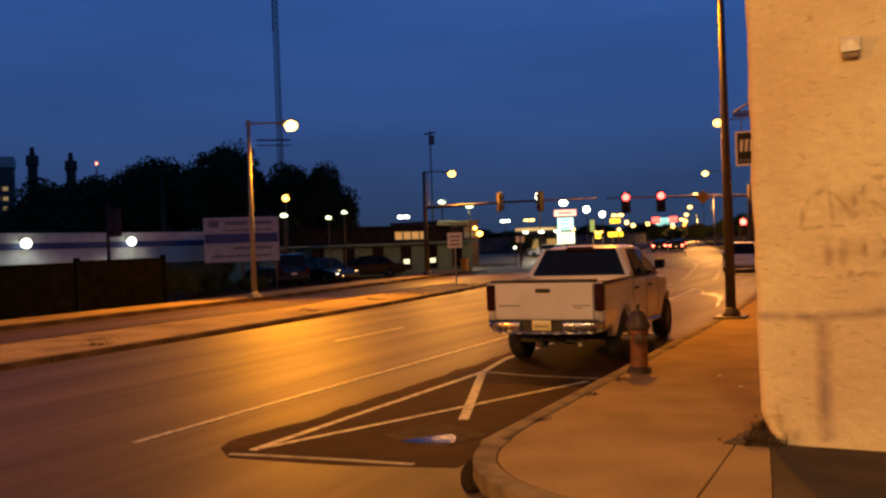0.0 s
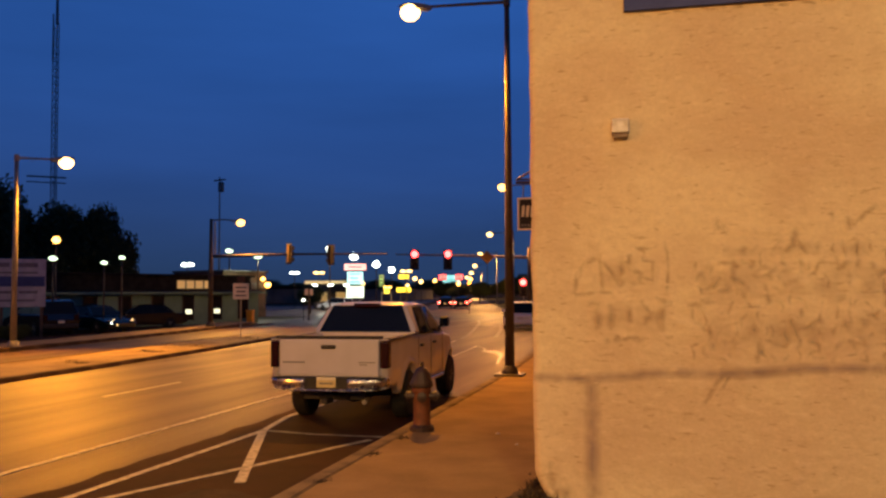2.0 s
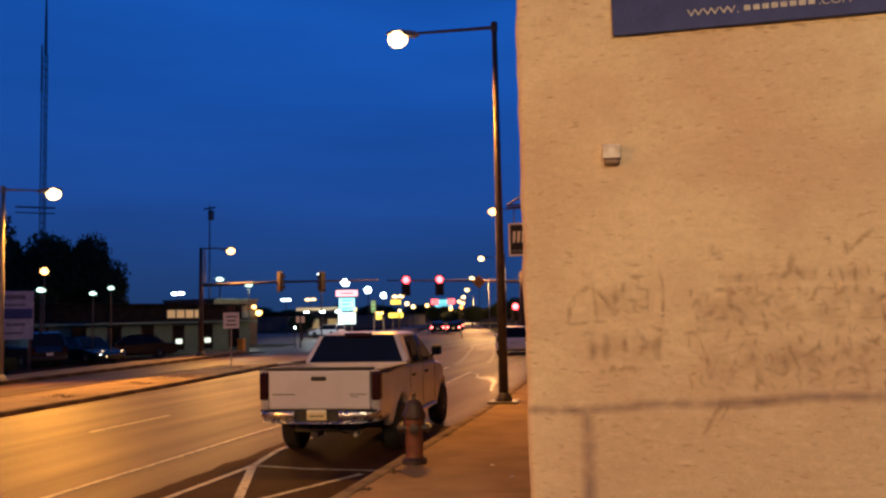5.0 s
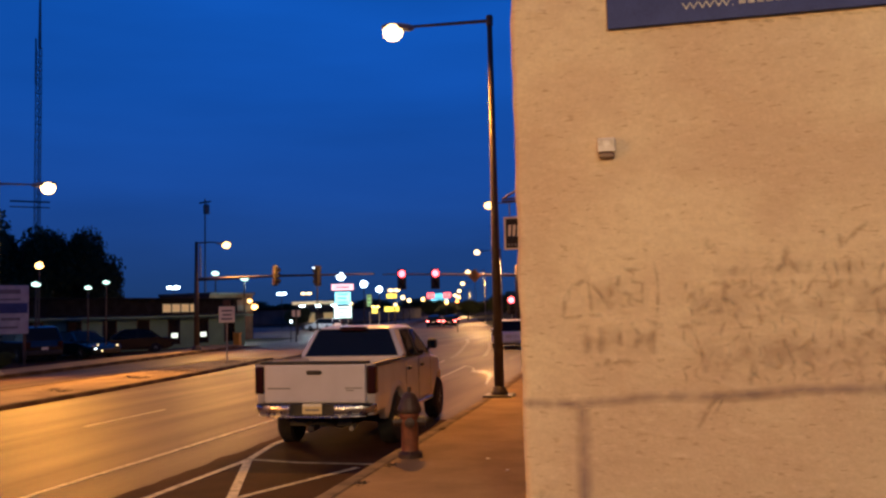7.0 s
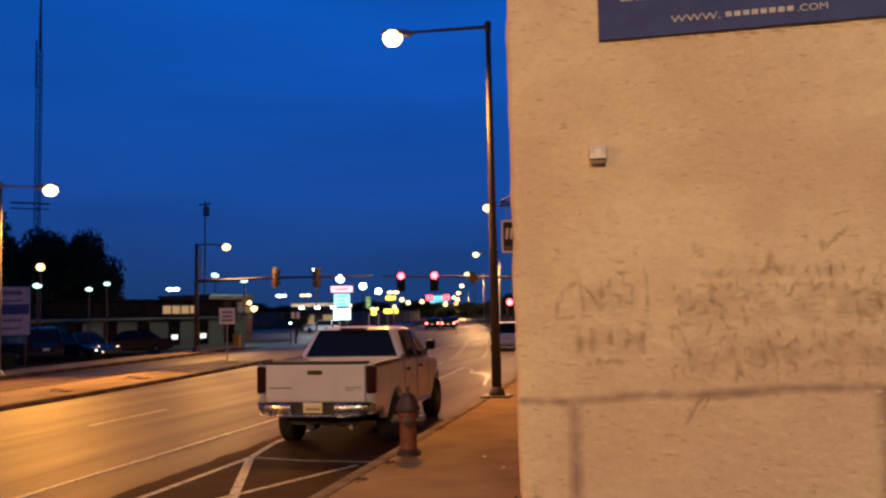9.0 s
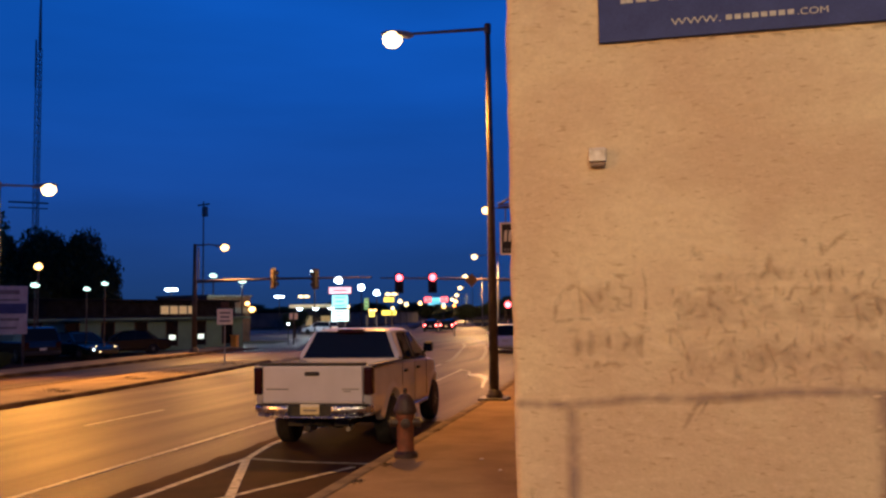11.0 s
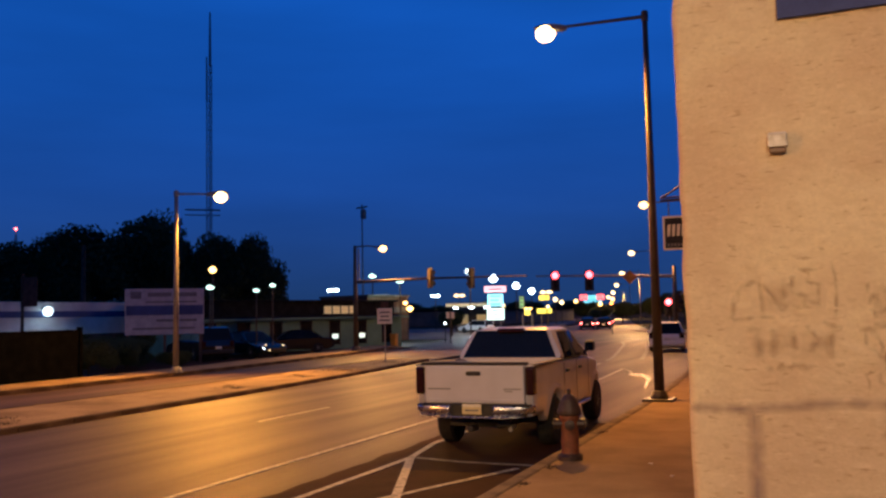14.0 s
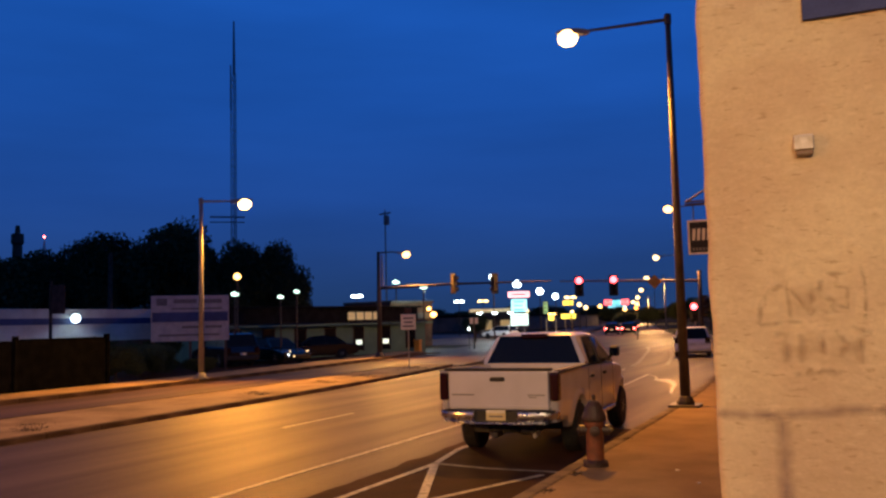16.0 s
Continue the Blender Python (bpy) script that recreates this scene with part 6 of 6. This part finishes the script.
# low dark skyline closing the place
for x0, y0, x1, y1, h in ((-140, 150, -60, 240, 3.0), (-20, 175, 20, 260, 4.2), (4, 60, 40, 140, 4.5), (-90, 330, -30, 420, 5.0)):
    fb = empty("distant_building", "low dark building far along the avenue", "building", pose(0, 0, 0), "distant buildings")
    part("wall", box(x0, x1, y0, y1, 0, h, 0.1), M_FARWALL, fb)
    part("roof", box(x0 - 0.3, x1 + 0.3, y0 - 0.3, y1 + 0.3, h, h + 0.3), M_ROOF, fb)


# ---------------- trees ----------------
def crown_mesh(seed, leaves=15000):
    """A crown of leaf clumps inside a lumpy unit shape, with gaps."""
    r = random.Random(seed)
    lumps = [(Vector((r.uniform(-0.55, 0.55), r.uniform(-0.55, 0.55), r.uniform(-0.35, 0.62))), r.uniform(0.28, 0.48)) for _ in range(22)]
    verts, faces = [], []
    for _ in range(leaves):
        c, rad = r.choice(lumps)
        d = Vector((r.gauss(0, 1), r.gauss(0, 1), r.gauss(0, 1))).normalized()
        p = c + d * rad * r.uniform(0.55, 1.06)
        u = Vector((r.gauss(0, 1), r.gauss(0, 1), r.gauss(0, 1))).normalized()
        v = u.orthogonal().normalized()
        s = r.uniform(0.02, 0.052)
        k = len(verts)
        verts += [p - u * s, p + v * s * 0.6, p + u * s, p - v * s * 0.6]
        faces.append((k, k + 1, k + 2, k + 3))
    me = bpy.data.meshes.new("crown")
    me.from_pydata(verts, [], faces)
    me.materials.append(M_LEAF)
    return me


CROWNS = [crown_mesh(s) for s in (1, 2, 3)]


def tree(x, y, h, r, k, label="dark leafy tree against the evening sky"):
    t = empty("tree", label, "tree", pose(x, y, 0), "trees")
    rr = random.Random(k)
    part("trunk", tube([(0, 0, 0), (0.1, 0, h * 0.3), (0.0, 0.1, h * 0.6)], [0.04 * h, 0.03 * h, 0.015 * h], 8), M_BARK, t)
    for j in range(5):
        a = j * 1.26 + rr.uniform(0, 0.5)
        part("limb", tube([(0.05, 0, h * (0.25 + 0.05 * j)), (r * 0.4 * math.cos(a), r * 0.4 * math.sin(a), h * (0.45 + 0.06 * j)), (r * 0.75 * math.cos(a), r * 0.75 * math.sin(a), h * (0.55 + 0.07 * j))], [0.02 * h, 0.012 * h, 0.004 * h], 6), M_BARK, t)
    c = new("crown", CROWNS[k % 3])
    c.parent = t
    c.matrix_basis = Matrix.Translation((0, 0, h * 0.56)) @ Matrix.Rotation(k * 1.7, 4, "Z") @ Matrix.Diagonal((r, r, h * 0.46, 1))
    return t


for k, (x, y, h, r) in enumerate(((-61, 27, 5.2, 4.5), (-56.5, 31, 6.2, 4.2), (-51.5, 33.5, 7.8, 4.0), (-46.8, 36.0, 9.0, 4.2), (-42.9, 39.4, 9.8, 4.2), (-39.8, 42.4, 8.3, 3.4), (-37.6, 43.9, 8.3, 3.3), (-35.7, 45.2, 7.0, 2.3), (-45, 42, 8.0, 5), (-50, 38, 7, 5), (-40, 46, 6.5, 4.0), (-55, 36, 5.0, 5.0))):
    tree(x, y, h * 1.06, r, k)
for k, (x, y, h, r) in enumerate(((-30.0, 70.5, 2.9, 1.6), (-37.0, 163.0, 4.4, 4.0), (-30.0, 160.0, 4.2, 3.0), (-9.0, 95.0, 5.0, 3.0), (-13.0, 120.0, 5.0, 3.5), (-22.0, 150.0, 5.0, 4.0))):
    tree(x, y, h, r, k + 1, "dark round tree further along the avenue")
for k in range(12):
    tree(-190 + 15.5 * k, 262 + 9 * math.sin(k * 2.3), 5.6 + 1.3 * math.sin(k * 1.9), 8.5, k, "dark distant tree on the skyline")
for k, (x, y, h, r) in enumerate(((-44, 84, 3.6, 2.6), (-49, 92, 4.2, 3.2), (-55, 100, 4.0, 3.5), (-47, 128, 4.6, 4.0), (-27.5, 128, 3.4, 2.6))):
    tree(x, y, h, r, k, "dark tree behind the shops")
def bush(x, y, h, r, k):
    t = empty("bush", "dark unlit bush beside the car park", "bush", pose(x, y, 0.04, 0, 0, 40 * k), "bushes")
    part("stem", tube([(0, 0, 0), (0.05, 0, h * 0.5)], [0.05, 0.02], 6), M_BARK, t)
    c = new("crown", CROWNS[k % 3])
    c.parent = t
    c.matrix_basis = Matrix.Translation((0, 0, h * 0.48)) @ Matrix.Diagonal((r, r, h * 0.52, 1))
    return t


for k, (x, y, h, r) in enumerate(((-22.4, 13.9, 1.5, 1.2), (-23.0, 15.9, 1.3, 1.2), (-23.9, 17.6, 1.5, 1.3), (-26.2, 19.2, 1.5, 1.4), (-27.9, 18.0, 1.8, 1.6), (-22.0, 18.6, 0.8, 0.9), (-28.0, 22.3, 1.6, 1.5))):
    bush(x, y, h, r, k)
shrub = tagged(part("shrub", weeds([(-1.6, 40.5, 0.3, 0.4)], 500, 0.9, 8), M_LEAF), "green shrub beside the parked white car", "shrub")

# ---------------- pieces of the pavement, last ----------------
KS = box(-0.1, 0.1, -0.745, 0.745, -0.2, 0.15, 0.02)
kerb_me = bpy.data.meshes.new("kerb_stone")
KS.to_mesh(kerb_me)
KS.free()
kerb_me.materials.append(M_KERB)


soiled_shaded_me = kerb_me.copy()
soiled_shaded_me.materials[0] = M_KERB_SOILED_SHADED


def kerb_run(parent, pts_fn, ys, dz=0.0, mesh=kerb_me):
    for y in ys:
        k = new("kerb_stone", mesh)
        k.parent = parent
        x = pts_fn(y)
        slope = math.degrees(math.atan2(pts_fn(y - 0.7) - pts_fn(y + 0.7), 1.4))
        k.matrix_basis = pose(x, y, dz, 0, 0, slope)


kerb_run(pavement, lambda y: 0.56 + off(y), [-4.55 + 1.5 * k for k in range(50)])
kerb_run(median, lambda y: -10.72 - 0.045 * max(0, y) + off(y), [-17.0 + 1.5 * k for k in range(29)], -0.04, soiled_shaded_me)
kerb_run(median, lambda y: -14.22 + off(y), [-17.0 + 1.5 * k for k in range(29)], -0.042, soiled_shaded_me)
kerb_run(far_pavement, lambda y: -18.68 + off(y), [-17.0 + 1.5 * k for k in range(39)], 0.0, soiled_shaded_me)
for k in range(6):
    a0, a1 = math.pi / 12 * k + 0.003, math.pi / 12 * (k + 1) - 0.003
    pts = corner_arc(RO, 3, a0, a1) + corner_arc(RO - 0.2, 3, a1, a0)
    part("kerb_stone", prism(pts, -0.2, 0.152, "z"), M_KERB, pavement)
for k in range(5):
    part("kerb_stone", box(2.34 + 1.5 * k, 3.82 + 1.5 * k, CY - RO, CY - RO + 0.2, -0.2, 0.15, 0.015), M_KERB, pavement)

# concrete slabs
for j in range(22):
    y0 = -4.2 + 1.6 * j
    for x0, x1 in ((0.68, 2.93),):
        sx = off(y0 + 0.8)
        part("slab", box(x0 + sx * (1 if x0 < 1 else 0.5), x1 + sx * (1 if x1 < 2 else 0.0), y0 + 0.006, y0 + 1.594, 0.10, 0.15 + 0.002 * ((j * 3 + int(x0)) % 3), 0.004), M_CONCRETE, pavement)
corner_slab = [(0.68, -4.206), (0.705, -5.0)] + corner_arc(RO - 0.215, 12, 0.03) + [(2.70, CY - RO + 0.215), (2.70, -4.206)]
part("slab", prism(corner_slab, 0.10, 0.151, "z"), M_CONCRETE, pavement)
